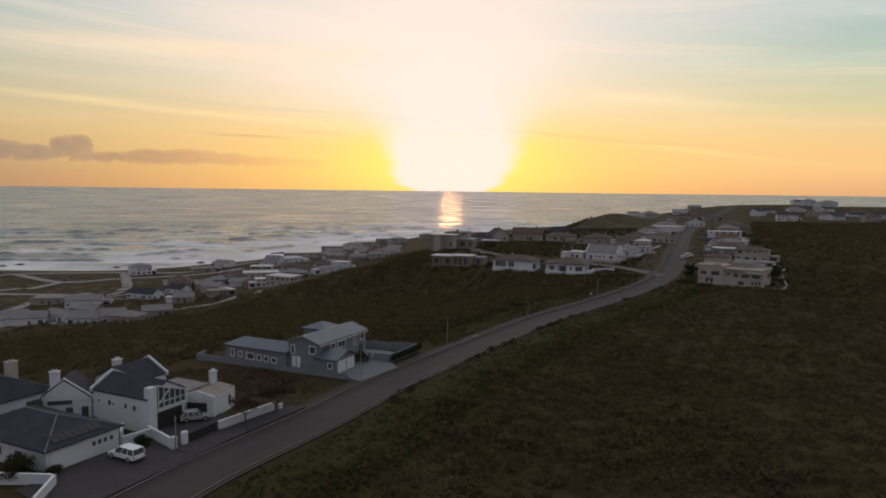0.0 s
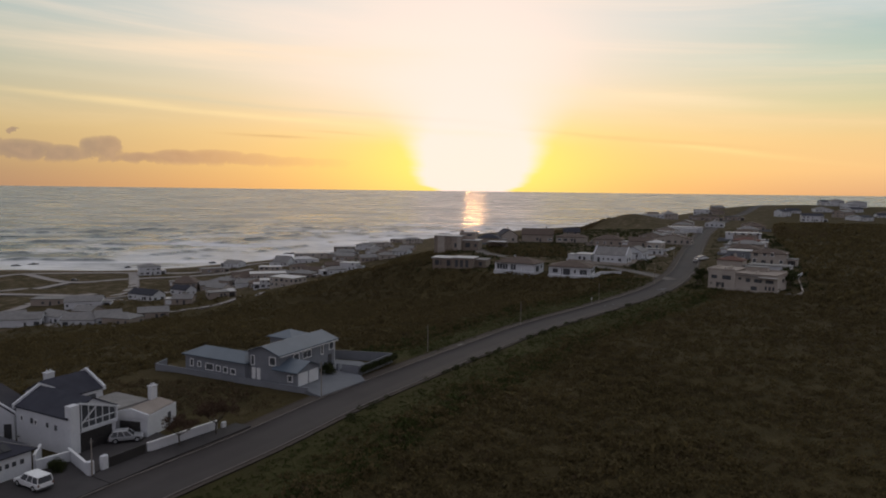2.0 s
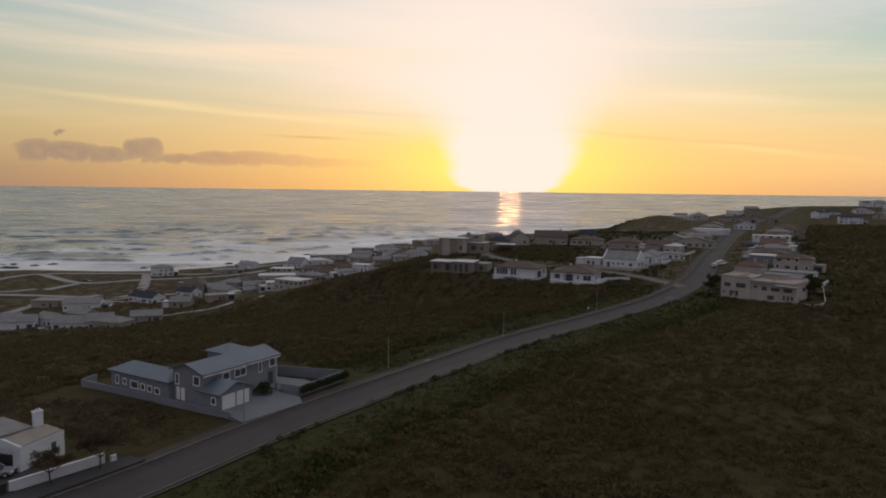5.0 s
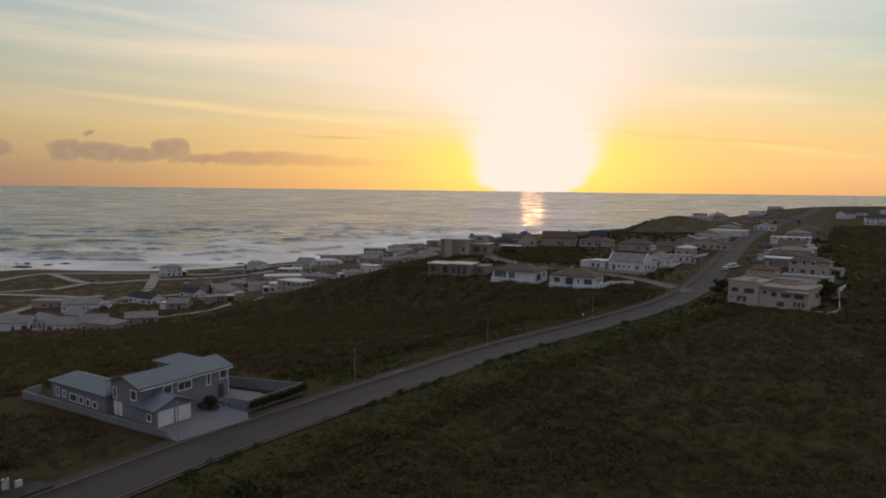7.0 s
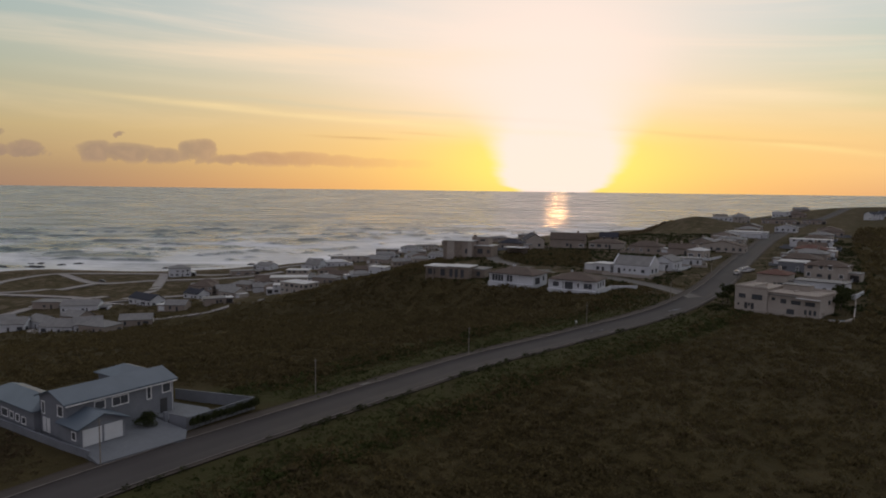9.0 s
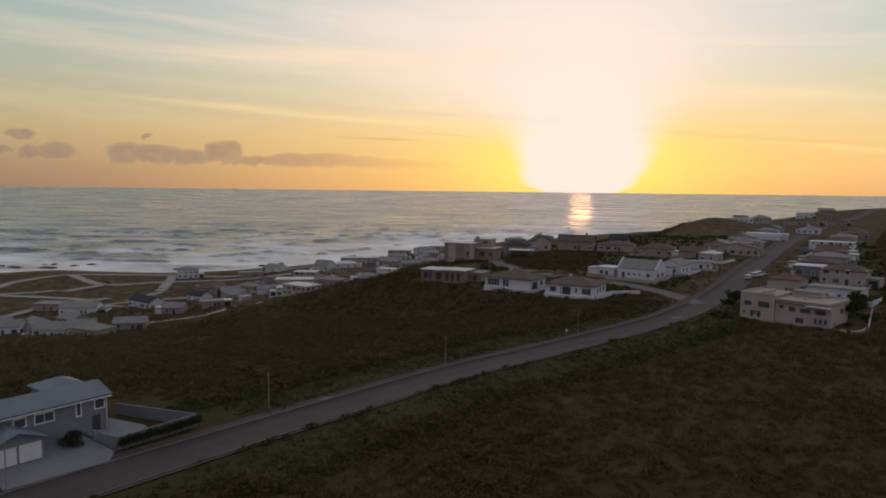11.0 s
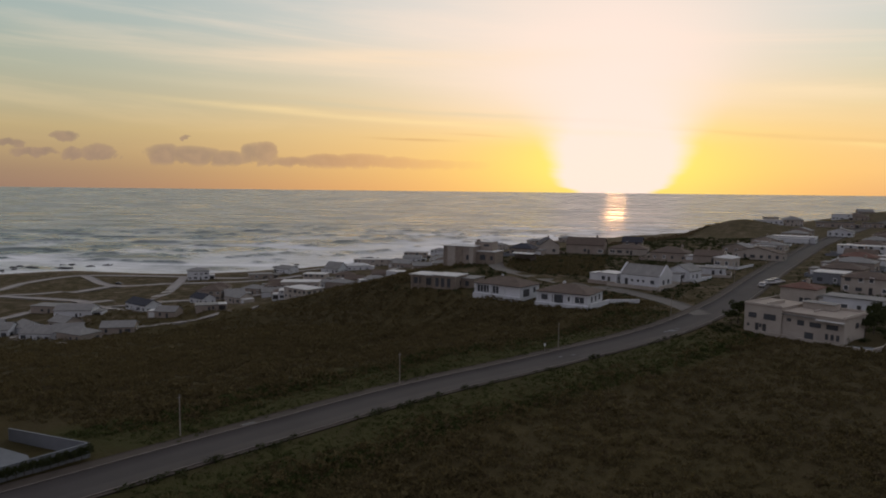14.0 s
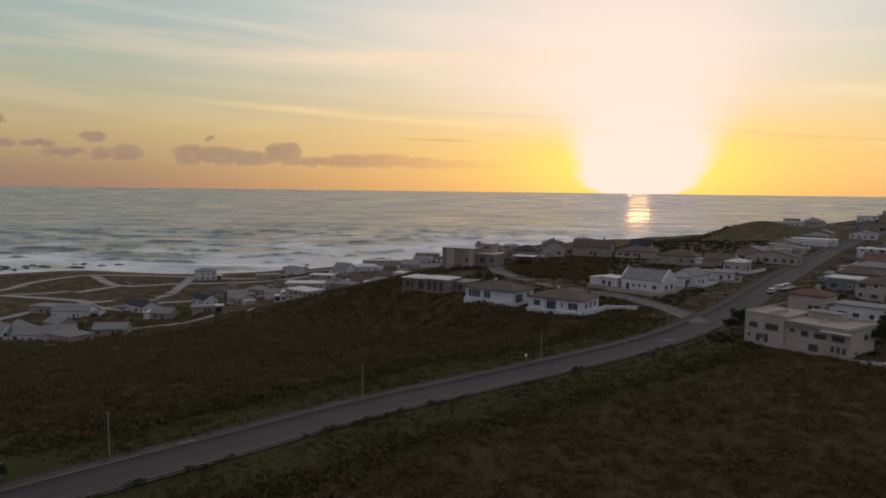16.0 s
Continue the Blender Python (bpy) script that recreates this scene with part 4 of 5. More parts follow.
# -- the two-storey house on the seaward corner --
def corner_house():
    h = new("corner_house")
    h.matrix_basis = pose(81.0, 235.9, -0.5, 0, 0, -37)
    tagged(h, "cream two-storey house with flat roofs, terraces and dark windows", "house")
    wing(h, -6.2, 6.0, 0, 8.4, 12.0, 5.9, "flat", 0, CREAM, TAN, [
        ("s", -2.3, 3.2, 1.7, 1.0, "plain"), ("s", 1.6, 3.1, 2.6, 1.2, "plain"), ("s", -3.2, 1.2, 0.4, 0.5, "plain"), ("s", -1.2, 0, 0.8, 2.0, "door"), ("s", 0.5, 0, 0.8, 2.0, "door"),
        ("s", -0.4, 1.2, 0.4, 0.7, "plain"), ("w", 2.0, 3.2, 1.6, 1.1, "plain"), ("w", -2.0, 3.2, 1.6, 1.1, "plain")], 0.08, 3.0)
    wing(h, 4.3, 6.2, 0, 12.6, 11.4, 5.3, "flat", 0, CREAM, TAN, [
        ("s", -4.9, 3.4, 0.8, 0.6, "plain"), ("s", -2.4, 2.9, 1.3, 1.0, "plain"), ("s", 0.6, 2.9, 2.2, 0.9, "plain"), ("s", 4.0, 2.9, 2.2, 0.9, "plain"),
        ("s", -0.6, 0.0, 1.7, 1.5, "plain"), ("s", 3.0, 0.7, 0.5, 1.1, "plain"), ("s", 4.1, 0.7, 0.5, 1.1, "plain"), ("s", 5.2, 0.7, 0.5, 1.1, "plain"), ("e", 1.0, 2.9, 1.5, 1.0, "plain")], 0.3, 3.0)
    part("awning", boxes((5.2, 10.8, -0.9, 0.55, 4.55, 4.68)), PALEROOF, h)
    part("ledge", boxes((-2.0, 5.0, -0.12, 0.5, 4.75, 4.95)), GREYROOF, h)
    for dims in ((-10.45, -2.0, -0.05, 0.2, 6.15, 6.5), (-10.45, -10.2, 0.2, 12, 6.15, 6.5), (-5.5, -5.1, 0.2, 8, 6.15, 6.9), (-2.0, 10.6, 11.6, 11.9, 5.55, 6.1), (10.3, 10.6, 0.6, 11.6, 5.55, 5.85), (3.0, 3.25, 4.0, 7.6, 5.55, 5.9)):
        part("parapet", boxes(dims), CREAM, h)
    part("roof_room", soft_box(-1.2, 5.5, 8.2, 11.4, 5.55, 6.9, 0.04), CREAM, h)
    part("awning", soft_box(-1.4, 5.7, 7.7, 11.5, 6.9, 7.02, 0.03), GREYROOF, h)
    plot = Plot(81.0, 235.9, -0.5, -37)
    plot.free_wall([(-7.5, -1.2), (9, -2.0), (17, -2.4)], 0.5, 0.25, CREAM, "low cream terrace wall before the house", cap=CREAM)
    plot.free_wall([(17.3, -2.4), (17.5, 3.3), (12.0, 24)], 0.9, 0.22, CREAM, "long cream boundary wall along the field", cap=CREAM)
    plot.free_wall([(12.0, 24), (-11, 110)], 1.2, 0.22, TAN, "tan boundary wall behind the gardens along the field", cap=TAN)
    plot.slab("terrace", [(-7.4, -1.1), (9, -1.9), (16.9, -2.3), (17.5, 4), (10.6, 0.1), (-7, 0.1)], 0.1, CONCRETE, "narrow paved terrace before the house", "terrace", 1.2)


corner_house()


# -- bungalows on the knoll --
def bungalow(x, y, z, turn, l, w, openings, label, stoep):
    h = new("bungalow")
    h.matrix_basis = pose(x, y, z, 0, 0, turn)
    tagged(h, label, "bungalow")
    wing(h, 0, 0, 0, l, w, 2.9, "hip", 1.9, WHITE, BROWNROOF, openings, 0.6, 3.0)
    part("stoep", boxes((-l / 2 - 0.4, l / 2 + 0.4, -w / 2 - stoep, -w / 2, -1.5, 0.12)), WHITE, h)
    for k in range(4):
        u = -l / 2 + l * k / 3
        part("column", boxes((u - 0.14, u + 0.14, -w / 2 - 0.55, -w / 2 - 0.3, 0.15, 2.85)), WHITE, h)
    chimney(h, -l * 0.15, 1.0, 3.6, 5.0, 0.6, 0.5)
    return h


bungalow(31.8, 267.2, 0.2, -18, 14.6, 11.5, [("s", -5.2, 0.8, 1.7, 1.3, "plain"), ("s", -1.4, 0.2, 3.0, 2.1, "plain"), ("s", 2.0, 0.8, 0.9, 1.3, "w"), ("s", 4.9, 0.5, 2.6, 1.7, "w"),
         ("e", -3.0, 0.8, 0.9, 1.3, "plain"), ("e", 0.0, 0.8, 0.9, 1.3, "plain"), ("e", 3.0, 0.8, 0.9, 1.3, "plain")], "white bungalow with a brown hipped roof and veranda", 1.4)
bungalow(13.0, 274.8, 0.5, -24, 15.4, 10.5, [("s", -6.6, 0.5, 0.75, 1.9, "plain"), ("s", -5.5, 0.5, 0.75, 1.9, "plain"), ("s", -4.4, 0.5, 0.75, 1.9, "plain"), ("s", -3.3, 0.5, 0.75, 1.9, "plain"), ("s", -1.2, 0.5, 0.75, 1.9, "plain"), ("s", -0.1, 0.5, 0.75, 1.9, "plain"), ("e", -2.0, 0.0, 3.2, 2.0, "plain"), ("e", 2.5, 0.8, 1.0, 1.3, "plain")],
         "white bungalow with a row of tall windows under a brown roof", 1.0)
KNOLL = Plot(31.8, 267.2, 0.2, -18)
KNOLL.free_wall([(8.2, -6.6), (9.6, 4.5), (16.5, 9.5)], 0.7, 0.25, WHITE, "low white stepped wall beside the bungalow", 2.5)
KNOLL.free_wall([(-8.5, 9.5), (3.0, 8.6)], 1.2, 0.22, WHITE, "white back wall behind the bungalows", 2.0)


def parapet_house():
    """A long gabled house whose end walls stand over its roof."""
    x, y, turn, l, w, h, rise = 53.5, 303.0, -28, 13.4, 8.6, 3.3, 3.0
    house = empty("house", x, y, ground_z(x, y), turn)
    wing(house, 0, 0, 0, l, w, h, "gable", rise, WHITE, GREYROOF, [
        ("s", -4.6, 0.0, 1.0, 2.1, "door"), ("s", -2.6, 1.3, 0.6, 0.6, "plain"), ("s", -0.6, 1.3, 0.6, 0.6, "plain"), ("s", 1.2, 1.3, 0.6, 0.6, "plain"), ("s", 4.2, 1.0, 1.1, 1.0, "plain"),
        ("e", -1.8, 0.9, 1.2, 1.2, "plain"), ("e", 1.8, 0.9, 1.2, 1.2, "plain"), ("e", 0.0, 3.7, 0.8, 0.9, "plain")], 0.1, 3.5)
    for end in (-1, 1):
        parapet(house, pose(end * (l / 2 + 0.05), 0, 0), w, h, rise, 0.4, 0.35)
    yard = Plot(x, y, ground_z(x, y), turn)
    yard.slab("forecourt", [(-l / 2 - 2, -w / 2 - 5.0), (l / 2 + 3, -w / 2 - 4.0), (l / 2 + 3, -w / 2 + 0.1), (-l / 2 - 2, -w / 2 + 0.1)], 0.12, TERRACE_STREET, "worn paved forecourt before the gabled house", "paving", 2.5)
    tagged(house, "white single-storey house with a grey roof between raised gable walls", "house", "houses on the ridge")


parapet_house()


def stone_house():
    h = new("stone_house")
    h.matrix_basis = pose(-10.5, 290.5, -0.3, 0, 0, -14)
    tagged(h, "low stone-clad house with pale flat roofs", "house")
    wing(h, -5.5, 0.5, 0, 9.0, 8.0, 3.3, "flat", 0, STONE, PALEROOF, [("s", -2.2, 0.6, 2.4, 1.8, "plain"), ("s", 2.0, 0.3, 1.8, 2.2, "plain")], 0.5, 3.0)
    wing(h, 3.0, -0.8, 0, 8.0, 8.0, 3.7, "flat", 0, STONE, PALEROOF, [("s", -2.6, 0.2, 1.1, 2.7, "plain"), ("s", -0.6, 0.2, 1.1, 2.7, "plain"), ("s", 1.6, 0.2, 1.1, 2.7, "plain"), ("e", 0, 0.8, 1.6, 1.3, "plain")], 0.4, 3.0)
    wing(h, 9.0, 3.0, 0, 5.0, 8.0, 2.8, "flat", 0, STONE, GREYROOF, [("s", 0.2, 0.6, 1.2, 1.5, "plain")], 0.2, 3.0)
    for k in range(4):
        part("column", boxes((-9.6 + 2.6 * k, -9.2 + 2.6 * k, -4.4, -4.0, -1.5, 3.3)), STONE, h)


stone_house()


def cube_house():
    h = new("cube_house")
    h.matrix_basis = pose(-12.6, 347.2, 2.6, 0, 0, -12)
    tagged(h, "tall flat-roofed house with stone and pale wall panels", "house")
    wing(h, -3.5, -1.0, 0, 13.0, 9.0, 5.6, "flat", 0, TAN, PALEROOF, [("s", -1.9, 0.3, 0.8, 1.3, "plain"), ("s", -5.5, 3.0, 0.8, 1.8, "plain"), ("s", 4.0, 0.4, 0.9, 1.9, "plain")], 0.45, 4.0)
    for u0, u1, mat in ((-10.05, -8.6, STONE), (-4.6, -1.4, STONE), (1.2, 3.05, CREAM), (-8.2, -5.0, CREAM)):
        part("wall_panel", boxes((u0, u1, -5.62, -5.5, -3.0, 5.5)), mat, h)
    wing(h, 7.0, 2.0, 0, 8.0, 9.0, 3.6, "flat", 0, STONE, PALEROOF, [("s", -1.2, 0.4, 2.2, 2.0, "plain"), ("s", 2.6, 0.6, 1.0, 1.4, "plain")], 0.3, 4.0)
    wing(h, 4.6, 4.2, 0, 7.6, 6.0, 7.2, "flat", 0, TAN, PALEROOF, [("s", 1.2, 5.6, 2.2, 0.7, "plain")], 0.1, 4.0)
    chimney(h, 2.2, 1.6, 3.5, 8.0, 1.3, 1.0, STONE)
    c = new("carport")
    c.matrix_basis = pose(7.2, 356.0, 2.3, 0, 0, -12)
    part("roof", boxes((-4.6, 4.6, -3, 3, 2.6, 2.85)), PALEROOF, c)
    for u in (-4.2, 4.2):
        for v in (-2.6, 2.6):
            part("post", boxes((u - 0.1, u + 0.1, v - 0.1, v + 0.1, -2.5, 2.6)), STONE, c)
    part("back_wall", boxes((-4.6, 4.6, 2.7, 2.95, -2.5, 2.6)), STONE, c)
    tagged(c, "open carport with a pale flat roof", "carport")


cube_house()

WALLS = {"w": WHITE, "c": CREAM, "t": TAN, "g": GREYWALL, "s": STONE}
ROOFS = {"s": SLATE, "b": BROWNROOF, "g": GREYROOF, "p": PALEROOF, "r": REDROOF, "u": BLUEROOF}
KINDS = {"g": "gable", "h": "hip", "f": "flat"}
WALL_WORDS = {"w": "white", "c": "cream", "t": "tan", "g": "grey", "s": "stone-clad"}
ROOF_WORDS = {"s": "dark slate", "b": "brown tiled", "g": "grey tiled", "p": "pale", "r": "red tiled", "u": "blue-grey metal"}
KIND_WORDS = {"g": "gabled", "h": "hipped", "f": "flat"}


def plain_house(x, y, turn, l, w, h, style, rise=1.6, seed=0, where="on the ridge", group="houses on the ridge", chimneys=True):
    """A house of the town. style: letters for wall, roof covering and roof kind."""
    rng = random.Random(seed * 7919 + int(x * 13 + y * 7))
    a, b, k = style
    z = min(ground_z(x + dx, y + dy) for dx in (-l / 3, l / 3) for dy in (-w / 3, w / 3)) * 0.5 + 0.5 * ground_z(x, y)
    house = empty("house", x, y, z, turn)
    openings = []
    for face, run in (("s", l), ("e", w), ("w", w), ("n", l)):
        n = max(1, int(run / 3.2))
        for storey in range(2 if h > 4.4 else 1):
            for i in range(n):
                if rng.random() < 0.8:
                    u = -run / 2 + run * (i + 0.5) / n + rng.uniform(-0.3, 0.3)
                    ow = rng.choice((0.8, 1.1, 1.5, 1.9))
                    openings.append((face, u, storey * 2.7 + 0.9, min(ow, run / n - 0.5), rng.choice((0.9, 1.1, 1.3)), "plain" if rng.random() < 0.6 else "w"))
    openings.append(("s", l * 0.1, 0.0, 0.95, 0.01 + 2.0, "door"))
    openings = [o for n, o in enumerate(openings) if o[5] == "door" or not (o[0] == "s" and o[2] < 2 and abs(o[1] - l * 0.1) < 1.5)]
    wing(house, 0, 0, 0, l, w, h, KINDS[k], rise, WALLS[a], ROOFS[b], openings, 0.35, 4.0)
    if chimneys and k != "f" and rng.random() < 0.7:
        chimney(house, rng.uniform(-0.3, 0.3) * l, 0.2, h + rise * 0.6, h + rise + 0.9, 0.9, 0.7, WALLS[a])
    if rng.random() < 0.55:
        s = rng.choice((-1, 1))
        wing(house, s * (l / 2 + 1.9), rng.uniform(-0.1, 0.1) * w, 0, 3.8, w * 0.7, 2.5, "flat", 0, WALLS[a], ROOFS["p" if rng.random() < 0.5 else "g"],
             [("s", 0, 0, 2.6, 2.1, "dark" if rng.random() < 0.5 else "garage")], 0.15, 4.0)
    storeys = "two-storey" if h > 4.4 else "single-storey"
    return tagged(house, f"{WALL_WORDS[a]} {storeys} house with {KIND_WORDS[k]} {ROOF_WORDS[b]} roof {where}", "house", group)


# -- houses of the upper town, along the ridge road --
RIDGE_HOUSES = [(53.5, 303.0, -28, 13.4, 8.6)]
for x, y, turn, l, w, h, style, rise in (
    (43.0, 307.5, -28, 6.5, 7, 3.0, "wpf", 0), (66.5, 318.0, 60, 9, 8, 3.2, "wgg", 1.9), (76.5, 331, -10, 10, 7, 2.7, "wgf", 0),
    (86.0, 360.0, 60, 8, 7, 3.4, "cph", 1.2), (104, 394, 66, 8, 20, 3.0, "cbg", 2.3), (67, 381, -16, 15, 11, 3.2, "tbh", 2.2), (82, 374, -14, 12, 9, 3.0, "tbg", 1.9),
    (50, 399, -10, 17, 10, 2.8, "cbh", 1.6), (52, 415, -8, 9, 8, 4.6, "tsg", 2.2), (13.5, 394, -76, 11, 9, 4.0, "csg", 3.0), (31, 399, -8, 17, 9, 4.2, "tbg", 3.0), (4, 383, -12, 11, 8, 3.2, "tsh", 2.0),
    (142, 499, 68, 10, 22, 3.4, "wpf", 0), (118, 440, 66, 9, 14, 3.0, "cgh", 1.6), (100, 420, 64, 9, 12, 3.0, "tgg", 1.8), (122, 470, 66, 9, 14, 3.2, "tgg", 1.8),
    (94, 280, -32, 9, 8, 4.4, "crh", 1.3), (104.5, 270.5, -32, 14, 7, 3.6, "wgf", 0), (112, 320, 62, 9, 9, 3.6, "gpf", 0), (117, 301, -30, 13, 9, 4.6, "cbh", 1.7), (121, 338, -28, 13, 10, 3.2, "tbh", 1.6), (131, 360, -28, 14, 10, 3.4, "tgh", 1.6),
    (140, 385, -25, 13, 10, 3.2, "trh", 1.7), (153, 424, -22, 19, 9, 4.6, "wpf", 0), (146, 402, -24, 12, 9, 3.0, "tbg", 1.8), (166, 455, -22, 13, 10, 3.2, "tbh", 1.8), (178, 482, -22, 13, 10, 3.4, "cgh", 1.8),
    (161, 668, -4, 22, 8, 3.2, "wpf", 0), (168, 692, -4, 11, 10, 7.4, "cgf", 0), (184, 692, 10, 14, 11, 5.6, "cgh", 2.8), (209, 667, -14, 26, 10, 4.0, "tsf", 0), (238, 676, -14, 14, 10, 3.4, "tsf", 0),
    (183, 560, 66, 10, 14, 3.2, "wgg", 1.8), (205, 545, 66, 10, 14, 3.2, "tbg", 1.8), (160, 560, 66, 10, 13, 3.2, "tgg", 1.9), (150, 532, 66, 9, 14, 3.2, "cgh", 1.8), (198, 520, -20, 13, 10, 3.2, "tbh", 1.8),
):
    plain_house(x, y, turn, l, w, h, style, rise)
    RIDGE_HOUSES.append((x, y, turn, l, w))


def clear_spot(x, y, own):
    """Whether a garden wall may run here: off the streets and away from the other houses."""
    here = np.array([x]), np.array([y])
    if abs(float(beside(ROAD_LINE, *here)[0][0])) < 5.2 or abs(float(beside(SIDE_STREET[::3], *here)[0][0])) < 4.2:
        return False
    return all(math.hypot(x - a, y - b) > 0.5 * math.hypot(l, w) + 0.6 for a, b, _, l, w in RIDGE_HOUSES if (a, b) != own)


wall_rng = random.Random(8)
for x, y, turn, l, w in RIDGE_HOUSES:
    if y > 520:
        continue
    yard = Plot(x, y, ground_z(x, y), turn)
    a, b, c = l / 2 + wall_rng.uniform(1.5, 4), w / 2 + wall_rng.uniform(2.5, 5), w / 2 + wall_rng.uniform(1, 3)
    corners = [(-a, c), (-a, -b), (a, -b), (a, c), (-a, c)]
    tint, word = wall_rng.choice(((CREAM, "cream"), (TAN, "tan"), (GREYWALL, "grey"), (WHITE, "white")))
    for p, q in zip(corners, corners[1:]):
        spots = [yard.at(p[0] + (q[0] - p[0]) * k / 5, p[1] + (q[1] - p[1]) * k / 5).translation for k in range(6)]
        if all(clear_spot(t.x, t.y, (x, y)) for t in spots) and wall_rng.random() < 0.85:
            yard.free_wall([p, q], wall_rng.choice((0.7, 0.9, 1.1)), 0.2, tint, f"low {word} plastered garden wall on the ridge", 3.0, cap=tint)
far_houses = random.Random(5)
for n in range(34):
    x, y = far_houses.uniform(255, 600), far_houses.uniform(640, 985)
    if abs(float(beside(ROAD_LINE, np.array([x]), np.array([y]))[0][0])) < 14:
        continue
    plain_house(x, y, far_houses.uniform(-40, 40), far_houses.uniform(12, 22), far_houses.uniform(9, 13), far_houses.choice((3.2, 3.2, 5.6)),
                far_houses.choice(("wgh", "tbh", "wpf", "cgg", "tgg", "wsg")), far_houses.uniform(1.6, 2.6), n, "on the far hill", "houses on the far hill", False)

# -- the village on the coastal plain --
for n, (x, y, l, w, h, style, rise) in enumerate((
    (-194, 293, 15, 9, 3.4, "wgg", 2.2), (-183, 299, 12, 8, 3.2, "wgg", 2.0), (-166, 288, 13, 9, 3.0, "wgg", 2.4), (-156, 290, 10, 8, 3.2, "wgg", 2.4), (-147, 285, 13, 9, 3.0, "tgh", 1.8),
    (-141, 299, 12, 8, 2.8, "tgg", 1.8), (-190, 332, 16, 9, 3.4, "wgg", 2.0), (-167, 347, 17, 8, 3.2, "wsg", 2.2), (-178, 421, 14, 11, 5.2, "tbh", 2.4), (-166, 424, 11, 8, 3.2, "tgg", 2.0),
    (-163, 443, 13, 9, 3.4, "tgh", 1.8), (-150, 443, 12, 10, 4.6, "wbh", 2.2), (-137, 450, 22, 12, 6.2, "cpf", 0), (-108, 392, 17, 11, 5.6, "cpf", 0), (-150, 500, 15, 10, 5.2, "cpf", 0),
    (-197, 511, 16, 9, 3.2, "tgf", 0), (-150, 534, 12, 11, 3.2, "wgg", 4.2), (-138, 546, 16, 9, 3.4, "wph", 1.6), (-138, 580, 30, 11, 5.6, "cpf", 0), (-117, 580, 16, 10, 3.4, "tgh", 1.8),
    (-126, 658, 20, 10, 5.2, "tgf", 0), (-238, 498, 14, 11, 6.0, "wgh", 2.0), (-110, 688, 18, 11, 5.2, "wgh", 1.8), (-101, 718, 20, 11, 5.2, "cgf", 0), (-105, 506, 14, 10, 3.4, "tbg", 2.0),
    (-188, 534, 14, 9, 3.2, "wgg", 2.0), (-213, 342, 15, 9, 3.2, "tgf", 0), (-127, 336, 9, 7, 2.6, "tgf", 0), (-117, 462, 15, 10, 3.4, "tgh", 1.8), (-128, 497, 13, 9, 4.8, "cbh", 1.8),
    (-132, 420, 14, 10, 3.4, "tbh", 1.8), (-152, 405, 13, 9, 3.2, "cgg", 2.0), (-118, 620, 15, 10, 3.4, "wgg", 2.0), (-95, 640, 14, 10, 3.4, "tgh", 1.8), (-104, 550, 15, 10, 3.4, "tgg", 1.8),
    (-144, 428, 12, 9, 3.2, "wgg", 2.0), (-122, 408, 13, 9, 4.6, "wpf", 0), (-128, 466, 11, 8, 3.2, "wgh", 1.8), (-116, 484, 12, 9, 3.2, "tbg", 2.0), (-97, 470, 13, 9, 3.2, "wgh", 1.8), (-92, 498, 12, 9, 4.8, "wpf", 0),
    (-84, 526, 13, 9, 3.2, "tgg", 2.0), (-70, 528, 12, 9, 3.2, "cgh", 1.8), (-60, 546, 13, 9, 3.2, "wgg", 2.0), (-76, 560, 12, 9, 3.2, "tbh", 1.8), (-88, 592, 13, 9, 3.2, "wgh", 1.8), (-62, 608, 13, 9, 3.4, "tgg", 2.0),
    (-160, 466, 12, 9, 3.2, "tbg", 2.2), (-190, 448, 12, 9, 3.2, "tbh", 2.2), (-172, 402, 12, 8, 3.2, "wsg", 2.2), (-140, 328, 9, 7, 2.8, "tgg", 1.8), (-205, 300, 12, 8, 3.0, "wgg", 2.2), (-176, 310, 10, 8, 3.0, "tgg", 2.0),
    (-72, 770, 20, 11, 5.2, "cgh", 1.8), (-40, 850, 22, 12, 5.2, "tgh", 1.8), (-90, 805, 18, 11, 3.4, "tgf", 0), (-10, 905, 22, 12, 5.2, "tgh", 1.8),
)):
    plain_house(x, y, (18, -24, 8, 35, -12, 26)[n % 6], l, w, h, style, rise, n, "on the coastal plain", "houses by the shore", False)
for points in ([(-187, 296), (-172, 283), (-138, 270)], [(-150, 305), (-120, 318), (-108, 345)], [(-205, 350), (-176, 372), (-160, 392)], [(-222, 372), (-190, 352), (-160, 340)]):
    line = smoothed(points, 6)
    strip("village_lane", line, 1.8, 0.25, SANDROAD, "pale gravel lane behind the houses", "lane", 0.6)


